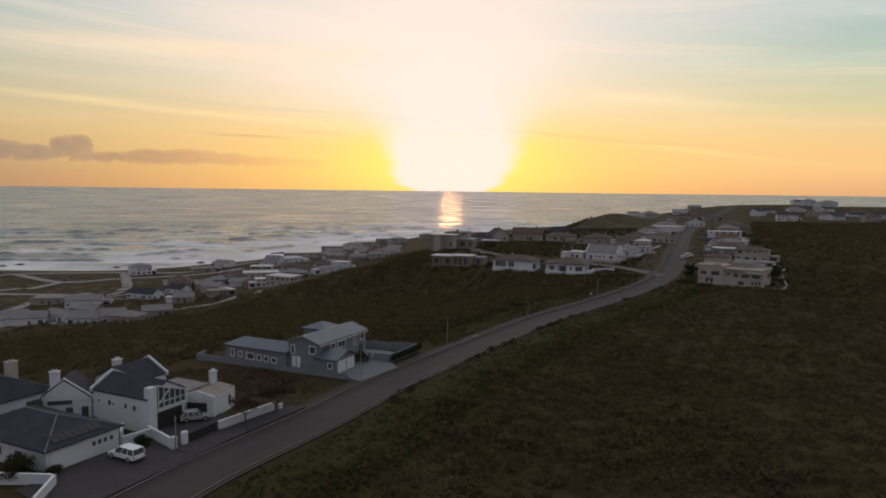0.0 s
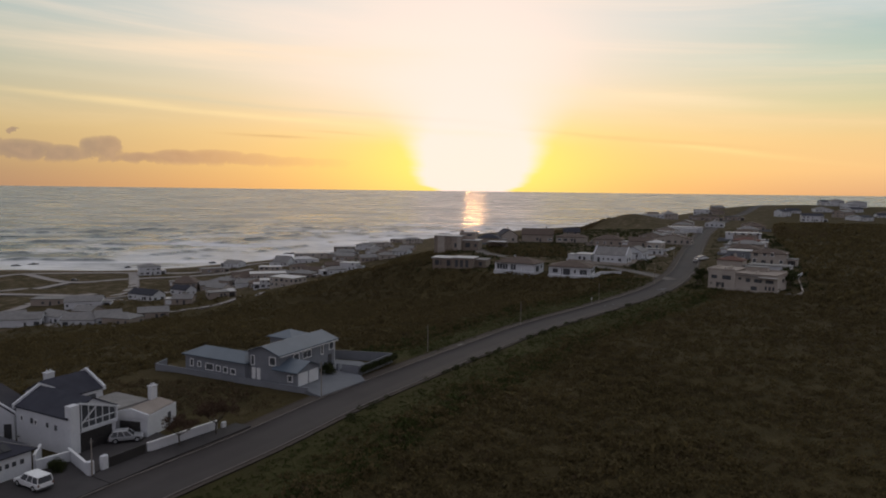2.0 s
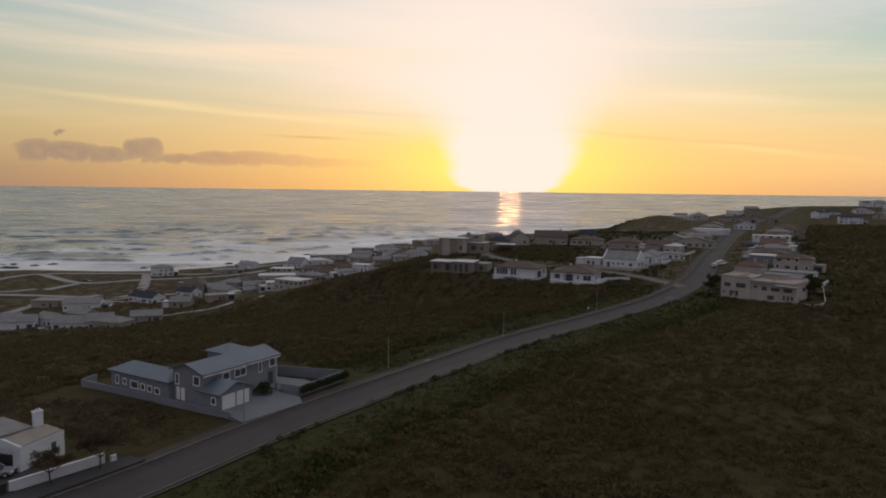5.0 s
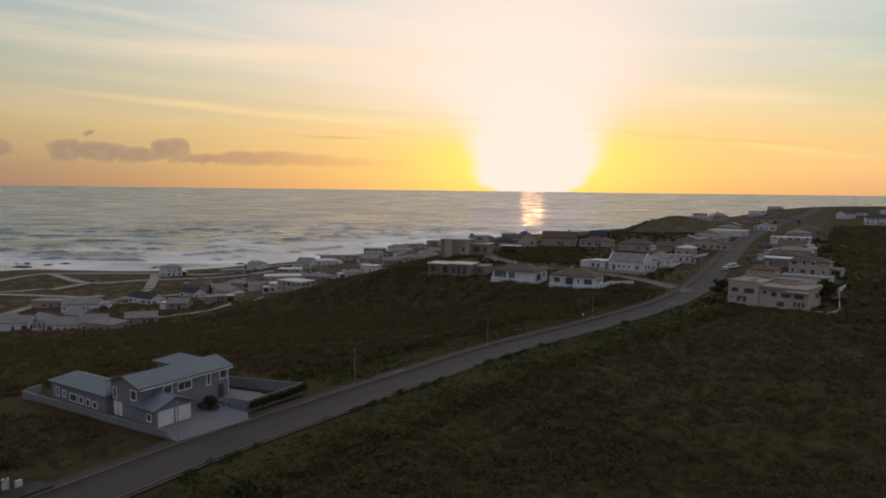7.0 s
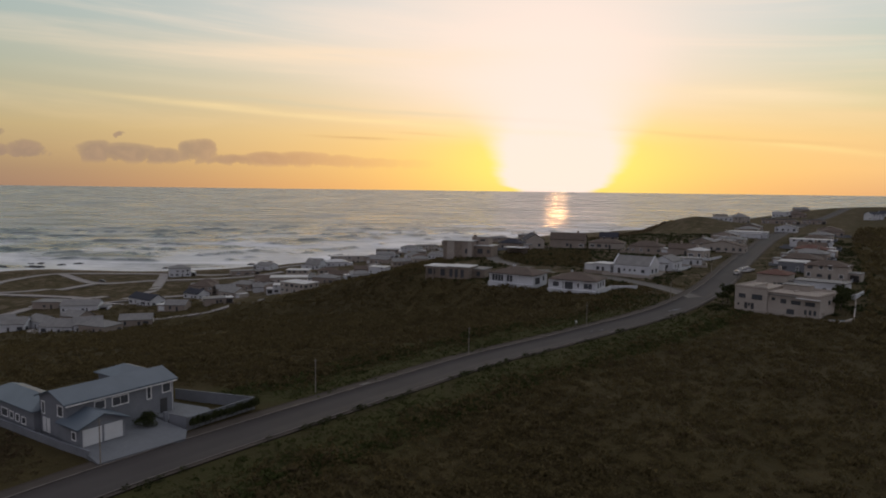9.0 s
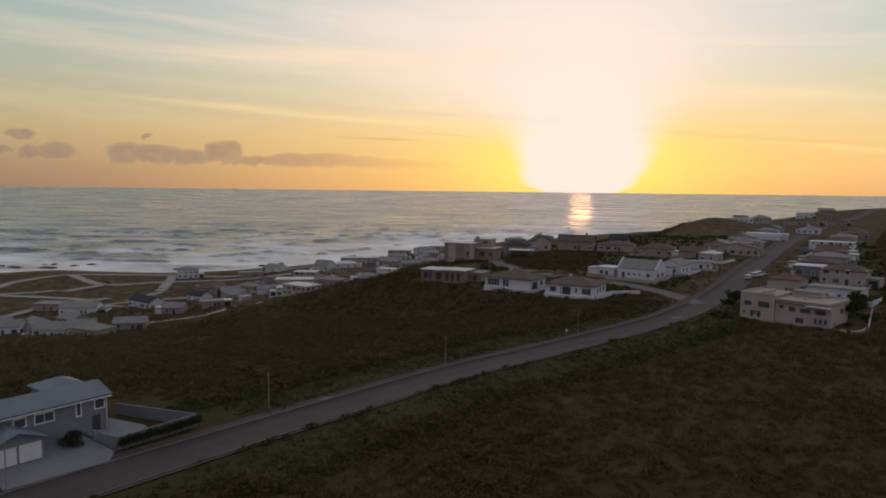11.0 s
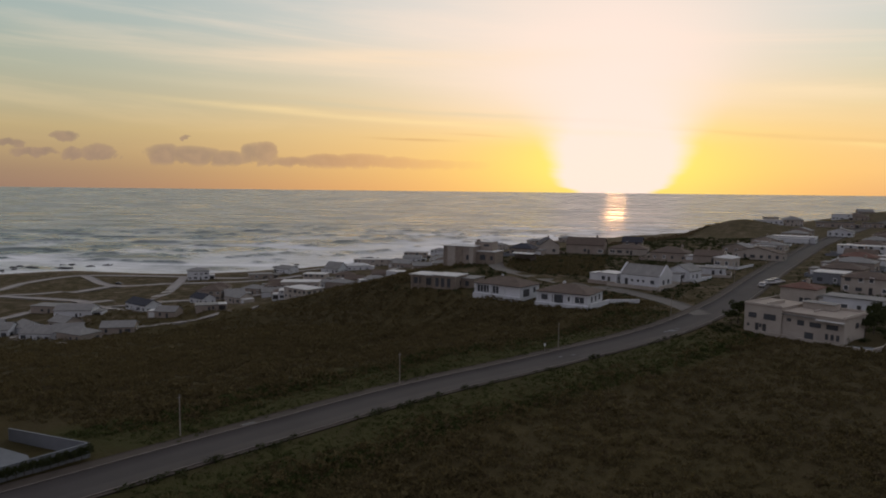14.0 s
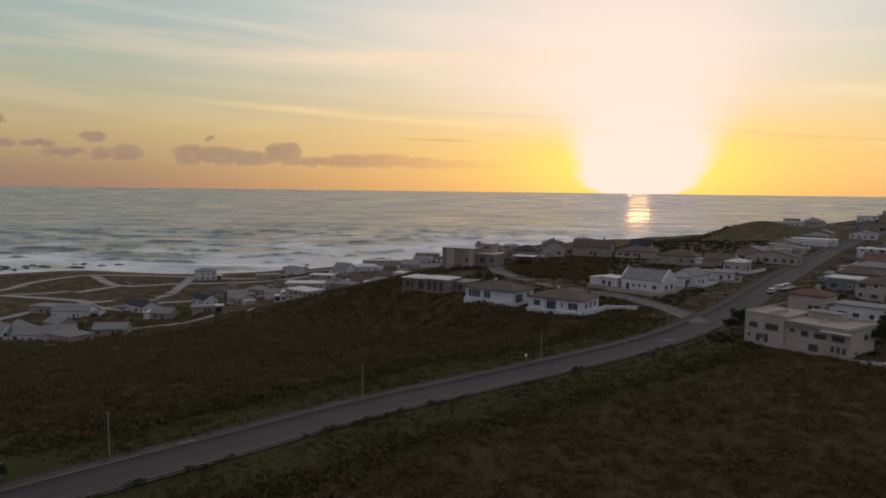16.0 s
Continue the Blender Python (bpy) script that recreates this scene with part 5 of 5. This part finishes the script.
# ---- plants ----
def leaf_cloud(rng, centres, radii, count, leaf):
    """Small bent leaves scattered through domes: vertices and triangles."""
    k = len(centres)
    n = k * count
    way = rng.normal(size=(n, 3))
    way[:, 2] = np.abs(way[:, 2]) * 1.1
    way /= np.linalg.norm(way, axis=1)[:, None]
    depth = rng.uniform(0.55, 1.08, (n, 1))
    base = np.repeat(centres, count, 0) + way * depth * np.repeat(radii, count, 0)
    size = (leaf * np.repeat(radii.mean(1), count) * rng.uniform(0.6, 1.4, n))[:, None]
    across = np.cross(way, rng.normal(size=(n, 3)))
    across /= np.linalg.norm(across, axis=1)[:, None] + 1e-9
    along = np.cross(across, way) * 0.8 + way * rng.uniform(-0.2, 0.9, (n, 1))
    verts = np.stack([base - across * size * 0.5, base + across * size * 0.5, base + along * size + across * size * 0.15, base + along * size * 0.4 - way * size * 0.35], 1).reshape(-1, 3)
    i = np.arange(n)[:, None] * 4
    faces = np.concatenate([i + (0, 1, 2), i + (0, 2, 3)], 1).reshape(-1, 3)
    return verts, faces


def leaf_object(name, rng, centres, radii, count, leaf, mat, parent=None):
    verts, faces = leaf_cloud(rng, np.asarray(centres, float), np.asarray(radii, float), count, leaf)
    ob = new(name, array_mesh(name, verts, faces, mat))
    if parent:
        ob.parent = parent
    return ob


BUILT = []      # footprints that stay clear of scrub: x, y, radius
for ob in list(scene.objects):
    if ob.type == "EMPTY" and ob.get("category") in ("house", "bungalow"):
        for child in ob.children:
            if child.name.startswith("wall"):
                place = ob.matrix_basis @ child.matrix_basis
                dims = child.dimensions
                run = max(dims.x, dims.y) / 2
                lengthwise = place.to_3x3() @ Vector((1, 0, 0) if dims.x > dims.y else (0, 1, 0))
                for k in (-0.65, 0, 0.65):
                    spot = place.translation + lengthwise * run * k
                    BUILT.append((spot.x, spot.y, min(dims.x, dims.y) / 2 + 0.9))


def clear_of_buildings(x, y):
    ok = np.ones(x.shape, bool)
    for bx, by, r in BUILT:
        ok &= (x - bx) ** 2 + (y - by) ** 2 > r * r
    for ox, oy, turn, u0, u1, v0, v1 in ((-37.2, 125.2, 64.9, -3.0, 25.6, -10.4, 8), (-53.4, 94.3, 64.9, -23, 18.4, -10.6, 3), (81, 235.9, -37, -8, 17.5, -3, 14)):
        c, s = math.cos(radians(turn)), math.sin(radians(turn))
        u, v = (x - ox) * c + (y - oy) * s, -(x - ox) * s + (y - oy) * c
        ok &= ~((u > u0) & (u < u1) & (v > v0) & (v < v1))
    side = np.abs(beside(SIDE_STREET[::3], x, y)[0])
    return ok & (side > 4.2)


def scatter(seed, count, x0, x1, y0, y1, size0, size1, gap, town=0):
    """Places and sizes for bushes on wild ground, in drifts."""
    rng = np.random.RandomState(seed)
    x, y = rng.uniform(x0, x1, count), rng.uniform(y0, y1, count)
    z, inland, s = terrain(x, y)
    wild = open_ground(x, y, s, inland)
    drift = waves(x, y, 26, 21) + 0.7 * waves(x, y, 9, 22)
    keep = (np.abs(s) > (4.8 if town == 3 else 5.6) + rng.uniform(0, 3.0, count)) & (drift > gap - rng.uniform(0, 1.6, count)) & clear_of_buildings(x, y) & (inland > 60)
    keep &= (wild < 0.6) if town == 1 else (np.abs(s) > 8) if town == 2 else ((np.abs(s) < 19) & ((s < 0) | (y > 150))) if town == 3 else (wild > 0.25)
    keep &= (s < 175) | (rng.uniform(size=count) < 0.25)
    x, y, z, wild, s = x[keep], y[keep], z[keep], wild[keep], s[keep]
    r = rng.uniform(size0, size1, len(x)) * (0.9 + 0.18 * np.clip(drift[keep], -1, 1)) * np.where(np.abs(s) < 14, 0.55, 1.0)
    z = z + mounds(x, y) * wild
    radii = np.stack([r, r, r * rng.uniform(0.5, 0.85, len(x))], -1)
    return rng, np.stack([x, y, z - 0.05], -1), radii


for name, mat, seed, count, area, sizes, gap, leaves, leaf, town, label in (
    ("scrub", BUSH, 31, 33000, (-70, 160, 38, 262), (0.5, 1.2), -1.3, 18, 0.42, 0, "low dark green coastal scrub bushes"),
    ("dry_scrub", BUSH_DRY, 32, 12000, (-70, 160, 38, 262), (0.35, 0.95), 0.1, 15, 0.42, 0, "brownish dry heath between the bushes"),
    ("slope_scrub", BUSH, 33, 21000, (-190, 30, 80, 345), (0.8, 1.6), -1.2, 17, 0.42, 0, "dense dark scrub on the seaward slope"),
    ("far_scrub", BUSH, 34, 12000, (90, 420, 200, 620), (1.1, 2.4), -0.5, 9, 0.75, 0, "dark scrub of the wide inland field"),
    ("hill_scrub", BUSH_DRY, 35, 5000, (40, 230, 440, 760), (1.0, 2.2), 0.0, 10, 0.7, 0, "brown scrub on the far dune hill"),
    ("garden_bushes", HEDGE, 36, 13000, (-40, 190, 235, 520), (0.4, 1.3), 0.35, 14, 0.6, 1, "garden bushes between the houses of the ridge"),
    ("near_scrub", BUSH, 41, 12000, (-60, 250, -110, 40), (0.8, 1.8), -1.2, 9, 0.7, 0, "low scrub of the wide inland field"),
    ("side_scrub", BUSH, 42, 8000, (158, 330, 30, 205), (0.8, 1.8), -1.2, 9, 0.7, 0, "low scrub on the inland edge of the field"),
    ("verge_grass", GRASS, 43, 60000, (-70, 90, 40, 262), (0.45, 0.85), -0.9, 11, 0.6, 3, "green grass tufts along the road verge"),
    ("plot_scrub", BUSH_DRY, 40, 1500, (-72, -30, 103, 128), (0.35, 0.8), -0.9, 14, 0.45, 2, "low brown scrub on the empty plot between the houses"),
    ("patch_scrub", BUSH, 37, 1500, (2, 40, 318, 378), (0.7, 1.3), -0.9, 12, 0.62, 2, "scrub on the empty plot behind the bungalows"),
    ("corner_scrub", BUSH, 38, 1000, (35, 66, 236, 282), (0.6, 1.2), -0.9, 12, 0.62, 2, "scrub on the corner plot by the side street"),
    ("knoll_scrub", BUSH, 39, 900, (-48, -22, 295, 372), (0.8, 1.5), -0.9, 12, 0.62, 2, "scrub along the brow of the knoll"),
):
    rng, centres, radii = scatter(seed, count, *area, *sizes, gap, town)
    tagged(leaf_object(name, rng, centres, radii, leaves, leaf, mat), label, "scrub", kind="stuff")


def verge_bushes():
    """Bushes that crowd over the inland kerb, in ragged runs."""
    rng = np.random.RandomState(77)
    line = smoothed(ROAD_POINTS, 1.1)
    line = line[(line[:, 1] > 112) & (line[:, 1] < 238)]
    way = np.gradient(line, axis=0)
    way /= np.linalg.norm(way, axis=1)[:, None]
    spot = line + np.stack([way[:, 1], -way[:, 0]], -1) * rng.uniform(4.1, 5.9, len(line))[:, None]
    keep = waves(line[:, 0], line[:, 1], 15, 51) + rng.uniform(-0.5, 0.5, len(line)) > 0.15
    spot = spot[keep]
    size = rng.uniform(0.35, 0.95, len(spot))
    centres = np.column_stack([spot, terrain(spot[:, 0], spot[:, 1])[0]])
    leaf_ob = leaf_object("verge_bushes", rng, centres, np.column_stack([size, size, size * 0.75]), 46, 0.34, HEDGE)
    tagged(leaf_ob, "dark bushes crowding over the kerb of the road", "scrub", kind="stuff")


verge_bushes()


def shrub(x, y, z, r, h, seed, label, mat=HEDGE, count=1300):
    rng = np.random.RandomState(seed)
    ob = empty("shrub", x, y, z)
    k = 7
    centres = np.column_stack([rng.uniform(-0.45, 0.45, (k, 2)) * r, rng.uniform(0.0, 0.5, k) * h])
    radii = np.column_stack([rng.uniform(0.4, 0.62, k) * r] * 2 + [rng.uniform(0.28, 0.45, k) * h])
    leaf_object("foliage", rng, centres, radii, count // k, 0.2, mat, ob)
    bm = bmesh.new()
    for a in range(4):
        tube(bm, (0, 0, -0.3), (0.4 * r * math.cos(a * 1.7), 0.4 * r * math.sin(a * 1.7), 0.4 * h), 0.05, 0.02, 5)
    part("stem", bm, TWIG, ob)
    return tagged(ob, label, "shrub", "garden shrubs")


for x, y, z, r, h, label in ((-57.3, 88.6, -2.95, 1.0, 1.3, "rounded green shrub beside the low white house"), (-53.1, 88.8, -2.95, 1.5, 2.0, "dark bushy shrub beside the white garden wall"),
                             (-58.9, 79.2, -2.95, 1.3, 1.6, "green shrub before the white garage"), (-62.0, 77.6, -2.95, 2.4, 3.4, "large dark shrub in the corner garden"),
                             (-63.4, 79.6, -2.95, 1.8, 2.6, "tall dark shrub in the corner garden"), (-30.4, 132.6, -2.4, 1.9, 2.4, "round dark shrub before the grey house"),
                             (-63.0, 98.2, -2.8, 1.2, 1.5, "dark shrub in the court between the houses")):
    shrub(x, y, z, r, h, int(abs(x * 10)), label)
hedge_rng = np.random.RandomState(3)
hedge = new("hedge")
hedge.matrix_basis = GREY_PLOT.at(0, 0)
spots = np.column_stack([np.linspace(13.6, 24.6, 13), -8.0 + hedge_rng.uniform(-0.12, 0.12, 13), np.full(13, 0.0)])
leaf_object("foliage", hedge_rng, spots, np.column_stack([np.full(13, 0.66), np.full(13, 0.5), hedge_rng.uniform(0.9, 1.2, 13)]), 420, 0.2, HEDGE, hedge)
for u, v, _ in spots:
    part("stem", tube(bmesh.new(), (u, v, -0.6), (u, v, 0.7), 0.05, 0.03, 5), TWIG, hedge)
tagged(hedge, "row of clipped dark hedge bushes along the yard wall", "hedge")


def small_tree(x, y, z, tall, spread, seed, label, leaves=0, mat=HEDGE, leaf=0.2):
    """A trunk with forking limbs; bare twigs, or a loose crown of leaves."""
    rng = random.Random(seed)
    ob = empty("tree", x, y, z)
    trunk, limbs, tips = bmesh.new(), bmesh.new(), []
    fork = Vector((rng.uniform(-0.1, 0.1), rng.uniform(-0.1, 0.1), tall * 0.42))
    tube(trunk, (0, 0, -0.3), fork, 0.035 * tall, 0.022 * tall, 8)
    for a in range(6):
        turn = a * 1.05 + rng.uniform(-0.3, 0.3)
        end = fork + Vector((math.cos(turn) * spread * 0.55, math.sin(turn) * spread * 0.55, tall * rng.uniform(0.22, 0.42)))
        tube(limbs, fork, end, 0.016 * tall, 0.008 * tall, 6)
        for b in range(5):
            tip = end + Vector((rng.uniform(-0.4, 0.4) * spread, rng.uniform(-0.4, 0.4) * spread, tall * rng.uniform(0.0, 0.26)))
            tube(limbs, end, tip, 0.007 * tall, 0.002 * tall, 4)
            tips.append(tip)
            for c in range(3 if not leaves else 0):
                twig = tip + Vector((rng.uniform(-0.2, 0.2) * spread, rng.uniform(-0.2, 0.2) * spread, rng.uniform(-0.05, 0.14) * tall))
                tube(limbs, tip, twig, 0.003 * tall, 0.001 * tall, 3)
    part("trunk", trunk, TWIG, ob)
    part("branching", limbs, TWIG, ob)
    spots = np.array([tuple(t) for t in tips])
    n = leaves or 70
    radii = np.full((len(spots), 3), 0.3 * spread if leaves else 0.24 * spread)
    leaf_object("crown", np.random.RandomState(seed), spots - (0, 0, 0.1), radii, n, leaf if leaves else 0.26, mat if leaves else RUSSET, ob)
    return tagged(ob, label, "tree", "small trees")


small_tree(-42.1, 97.6, -3.0, 3.6, 2.6, 4, "thin half-bare street tree beside the white wall")
small_tree(-39.1, 102.2, -3.0, 3.8, 3.0, 5, "thin half-bare street tree on the verge")
for n, (x, y, tall, spread, what) in enumerate((
    (72.6, 249.5, 4.6, 2.2, "round dark evergreen tree"), (70.6, 246.0, 3.2, 1.9, "low dark evergreen tree"), (75.5, 254.0, 3.4, 2.0, "low dark evergreen tree"),
    (93.6, 238.2, 3.4, 2.2, "leafy dark garden tree"), (96.4, 238.6, 4.2, 2.5, "leafy dark garden tree"), (99.6, 243.0, 4.6, 2.6, "tall dark garden tree"),
    (102.5, 250.0, 3.8, 2.4, "leafy dark garden tree"), (105.5, 259.0, 3.6, 2.3, "leafy dark garden tree"))):
    small_tree(x, y, ground_z(x, y), tall, spread, 20 + n, what + " beside the corner house", 60, HEDGE, 0.36)
for x, y, r, h in ((67.6, 239.2, 1.3, 1.2), (69.4, 241.6, 1.5, 1.4), (66.2, 242.6, 1.1, 0.9), (68.2, 245.0, 1.2, 1.1), (72.0, 236.4, 1.2, 1.0), (86.5, 227.6, 1.0, 0.8), (90.8, 232.4, 1.6, 2.2), (94.6, 233.4, 1.4, 1.6)):
    shrub(x, y, ground_z(x, y), r, h, int(x * 7 + y), "low dark shrub in the garden of the corner house", HEDGE, 700)


# ---- street furniture and vehicles ----
def street_pole(x, y, turn, tall=5.7):
    ob = empty("pole", x, y, ground_z(x, y), turn)
    part("shaft", tube(bmesh.new(), (0, 0, -0.4), (0, 0, tall), 0.10, 0.065, 8), WOODPOLE, ob)
    part("cap", tube(bmesh.new(), (0, 0, tall), (0, 0, tall + 0.05), 0.085, 0.07, 8), GREYROOF, ob)
    part("bracket", boxes((-0.28, 0.28, -0.03, 0.03, tall - 0.35, tall - 0.27)), GREYROOF, ob)
    return tagged(ob, "slim weathered timber pole beside the kerb", "pole", "poles along the road")


street_pole(-48.1, 87.7, 64, 4.5)
for x, y, turn in ((-28.8, 120.6, 64), (-13.9, 154.6, 62), (7.6, 186.5, 55), (32.6, 216.8, 50), (57.3, 250.0, 58), (81.5, 313, 70), (103, 374, 70), (125, 434, 70)):
    street_pole(x, y, turn)
sign = empty("road_sign", 30.0, 214.2, ground_z(30.0, 214.2), 40)
part("post", tube(bmesh.new(), (0, 0, -0.4), (0, 0, 1.7), 0.035, 0.035, 6), GREYROOF, sign)
part("plate", soft_box(-0.22, 0.22, -0.06, -0.03, 1.3, 1.9, 0.01), TRIM, sign)
tagged(sign, "small pale plate on a thin post", "sign")
drain = empty("drain_inlet", -7.3, 161.2, ground_z(-7.3, 161.2), 60)
part("frame", boxes((-1.1, 1.1, -0.4, 0.4, -0.3, 0.16)), KERB, drain)
part("cover", soft_box(-0.95, 0.95, -0.3, 0.3, 0.16, 0.2, 0.02), DARKTRIM, drain)
tagged(drain, "concrete drain inlet at the kerb", "drain")
for n, (x, y, w, d, turn) in enumerate(((57.2, 238.6, 3.4, 1.5, 35), (59.4, 237.2, 1.6, 1.0, 20), (55.2, 237.0, 1.4, 0.8, 60), (58.2, 240.4, 1.2, 0.7, 10), (36.0, 213.0, 1.3, 0.5, 40), (33.5, 211.2, 1.0, 0.5, 40))):
    bm = bmesh.new()
    rim = random.Random(n)
    prism(bm, [((1 + rim.uniform(-0.3, 0.3)) * w / 2 * math.cos(a), (1 + rim.uniform(-0.3, 0.3)) * d / 2 * math.sin(a)) for a in np.arange(9) * 2 * math.pi / 9], 0.0, 0.012, "z")
    ob = finish("paint_patch", bm, CONCRETE)
    ob.matrix_basis = pose(x, y, ground_z(x, y) + 0.036, 0, 0, turn)
    tagged(ob, "pale worn patch on the asphalt", "road marking", kind="structure")


def vehicle(x, y, z, turn, paint, label, l=4.6, w=1.8, h=1.7, boxy=False, category="car"):
    """A car along x, its nose at +x: body, glazed cabin with pillars, wheels, lights and bumpers."""
    car = empty("car", x, y, z, turn)
    nose, tail, belt = l / 2, -l / 2, h * 0.57
    hood = nose - l * (0.24 if boxy else 0.27)
    back = tail + (0.1 if boxy else 0.16)
    bm = bmesh.new()
    prism(bm, [(tail, 0.36), (nose - 0.06, 0.34), (nose, 0.6), (nose - 0.1, belt - 0.16), (hood, belt - 0.02), (tail + 0.02, belt)], -w / 2, w / 2, "y")
    bmesh.ops.bevel(bm, geom=list(bm.edges), offset=0.06, segments=2, affect="EDGES")
    part("body", bm, paint, car)
    # cabin: a dark glazed block that narrows upwards, under a painted roof
    front_top, back_top, inner = hood - 0.75, back + (0.12 if boxy else 0.4), w / 2 - 0.17
    glass = bmesh.new()
    low = [glass.verts.new(p) for p in ((hood + 0.02, -w / 2 + 0.06, belt - 0.04), (hood + 0.02, w / 2 - 0.06, belt - 0.04), (back, w / 2 - 0.06, belt - 0.04), (back, -w / 2 + 0.06, belt - 0.04))]
    top = [glass.verts.new(p) for p in ((front_top, -inner, h - 0.06), (front_top, inner, h - 0.06), (back_top, inner, h - 0.06), (back_top, -inner, h - 0.06))]
    glass.faces.new(top)
    for i in range(4):
        glass.faces.new((low[i], low[(i + 1) % 4], top[(i + 1) % 4], top[i]))
    part("cabin_glass", glass, GLASS, car, "dark tinted windows")
    part("roof", soft_box(back_top - 0.05, front_top + 0.05, -inner - 0.03, inner + 0.03, h - 0.09, h, 0.04), paint, car)
    for side in (-1, 1):
        for k, share in enumerate((0.0, 0.36, 0.68, 1.0)):
            foot = Vector((hood + (back - hood) * share, side * (w / 2 - 0.05), belt - 0.05))
            head = Vector((front_top + (back_top - front_top) * share, side * (inner + 0.01), h - 0.05))
            part("pillar", tube(bmesh.new(), foot, head, 0.055, 0.05, 6), paint, car)
        for u in (nose - l * 0.17, tail + l * 0.2):
            wheel = part("wheel", tube(bmesh.new(), (u, side * (w / 2 - 0.2), 0.35), (u, side * (w / 2 + 0.02), 0.35), 0.36, 0.36, 16), RUBBER, car)
            part("rim", tube(bmesh.new(), (u, side * (w / 2 + 0.0), 0.35), (u, side * (w / 2 + 0.03), 0.35), 0.2, 0.2, 12), CARSILVER, wheel)
        part("headlight", soft_box(nose - 0.16, nose + 0.01, *sorted((side * (w / 2 - 0.05), side * (w / 2 - 0.4))), belt - 0.36, belt - 0.2, 0.03), TRIM, car)
        part("tail_light", soft_box(tail - 0.015, tail + 0.06, *sorted((side * (w / 2 - 0.02), side * (w / 2 - 0.2))), belt - 0.3, belt - 0.02, 0.01), REDROOF, car)
        part("side_mirror", soft_box(hood - 0.35, hood - 0.2, *sorted((side * (w / 2 - 0.03), side * (w / 2 + 0.16))), belt, belt + 0.15, 0.03), paint, car)
    part("bumper", soft_box(nose - 0.1, nose + 0.06, -w / 2 + 0.05, w / 2 - 0.05, 0.3, 0.52, 0.03), DARKTRIM, car)
    part("bumper", soft_box(tail - 0.06, tail + 0.1, -w / 2 + 0.05, w / 2 - 0.05, 0.3, 0.52, 0.03), DARKTRIM, car)
    part("number_plate", boxes((tail - 0.075, tail - 0.06, -0.25, 0.25, 0.55, 0.66)), TRIM, car)
    return tagged(car, label, category, "parked cars")


vehicle(-52.8, 84.3, -2.75, 153, CARWHITE, "white pickup with a canopy parked on the forecourt", 4.7, 1.8, 1.7, True)
vehicle(-49.6, 98.5, -2.75, 23, CARSILVER, "silver sport utility car parked in the courtyard", 4.1, 1.72, 1.55)
vehicle(88.6, 305.6, ground_z(88.6, 305.6) + 0.05, 70, CARWHITE, "white hatchback parked beside the upper road", 4.0, 1.7, 1.5)
vehicle(92.6, 312.2, ground_z(92.6, 312.2) + 0.05, 20, CARWHITE, "white estate car parked beside the upper road", 4.6, 1.8, 1.55)
vehicle(95.0, 316.0, ground_z(95.0, 316.0) + 0.05, 20, CARWHITE, "white car parked close behind another car", 4.4, 1.8, 1.55)
vehicle(-268, 455.5, ground_z(-268, 455.5) + 0.35, 10, DARKTRIM, "dark car on a street of the coastal plain", 4.4, 1.8, 1.5)

# ---- shore rocks ----
rock_rng = np.random.RandomState(12)
for n in range(26):
    u = rock_rng.uniform(2.9, 4.3) if n < 20 else rock_rng.uniform(4.6, 8.5)
    p = SHORE_LINE[:-1]
    base = np.array([np.interp(u, np.arange(len(SHORE_POINTS)), [q[0] for q in SHORE_POINTS]), np.interp(u, np.arange(len(SHORE_POINTS)), [q[1] for q in SHORE_POINTS])])
    off = base + np.array((-0.5, 0.85)) * rock_rng.uniform(4, 42) + rock_rng.uniform(-14, 14, 2)
    bm = bmesh.new()
    bmesh.ops.create_icosphere(bm, subdivisions=2, radius=1.0)
    for v in bm.verts:
        v.co *= 1 + 1.1 * noise.noise(v.co * 2.6 + Vector((n, 0, 0)))
    size = rock_rng.uniform(0.8, 2.6)
    bm.transform(Matrix.Diagonal((size * rock_rng.uniform(1.2, 3.0), size, size * 0.5, 1)))
    ob = finish("rock", bm, ROCK, smooth=False)
    ob.matrix_basis = pose(off[0], off[1], SEA_LEVEL + 0.2, 0, 0, rock_rng.uniform(-30, 30))
    tagged(ob, "dark wet rock in the white surf", "rock", "rocks along the shore")
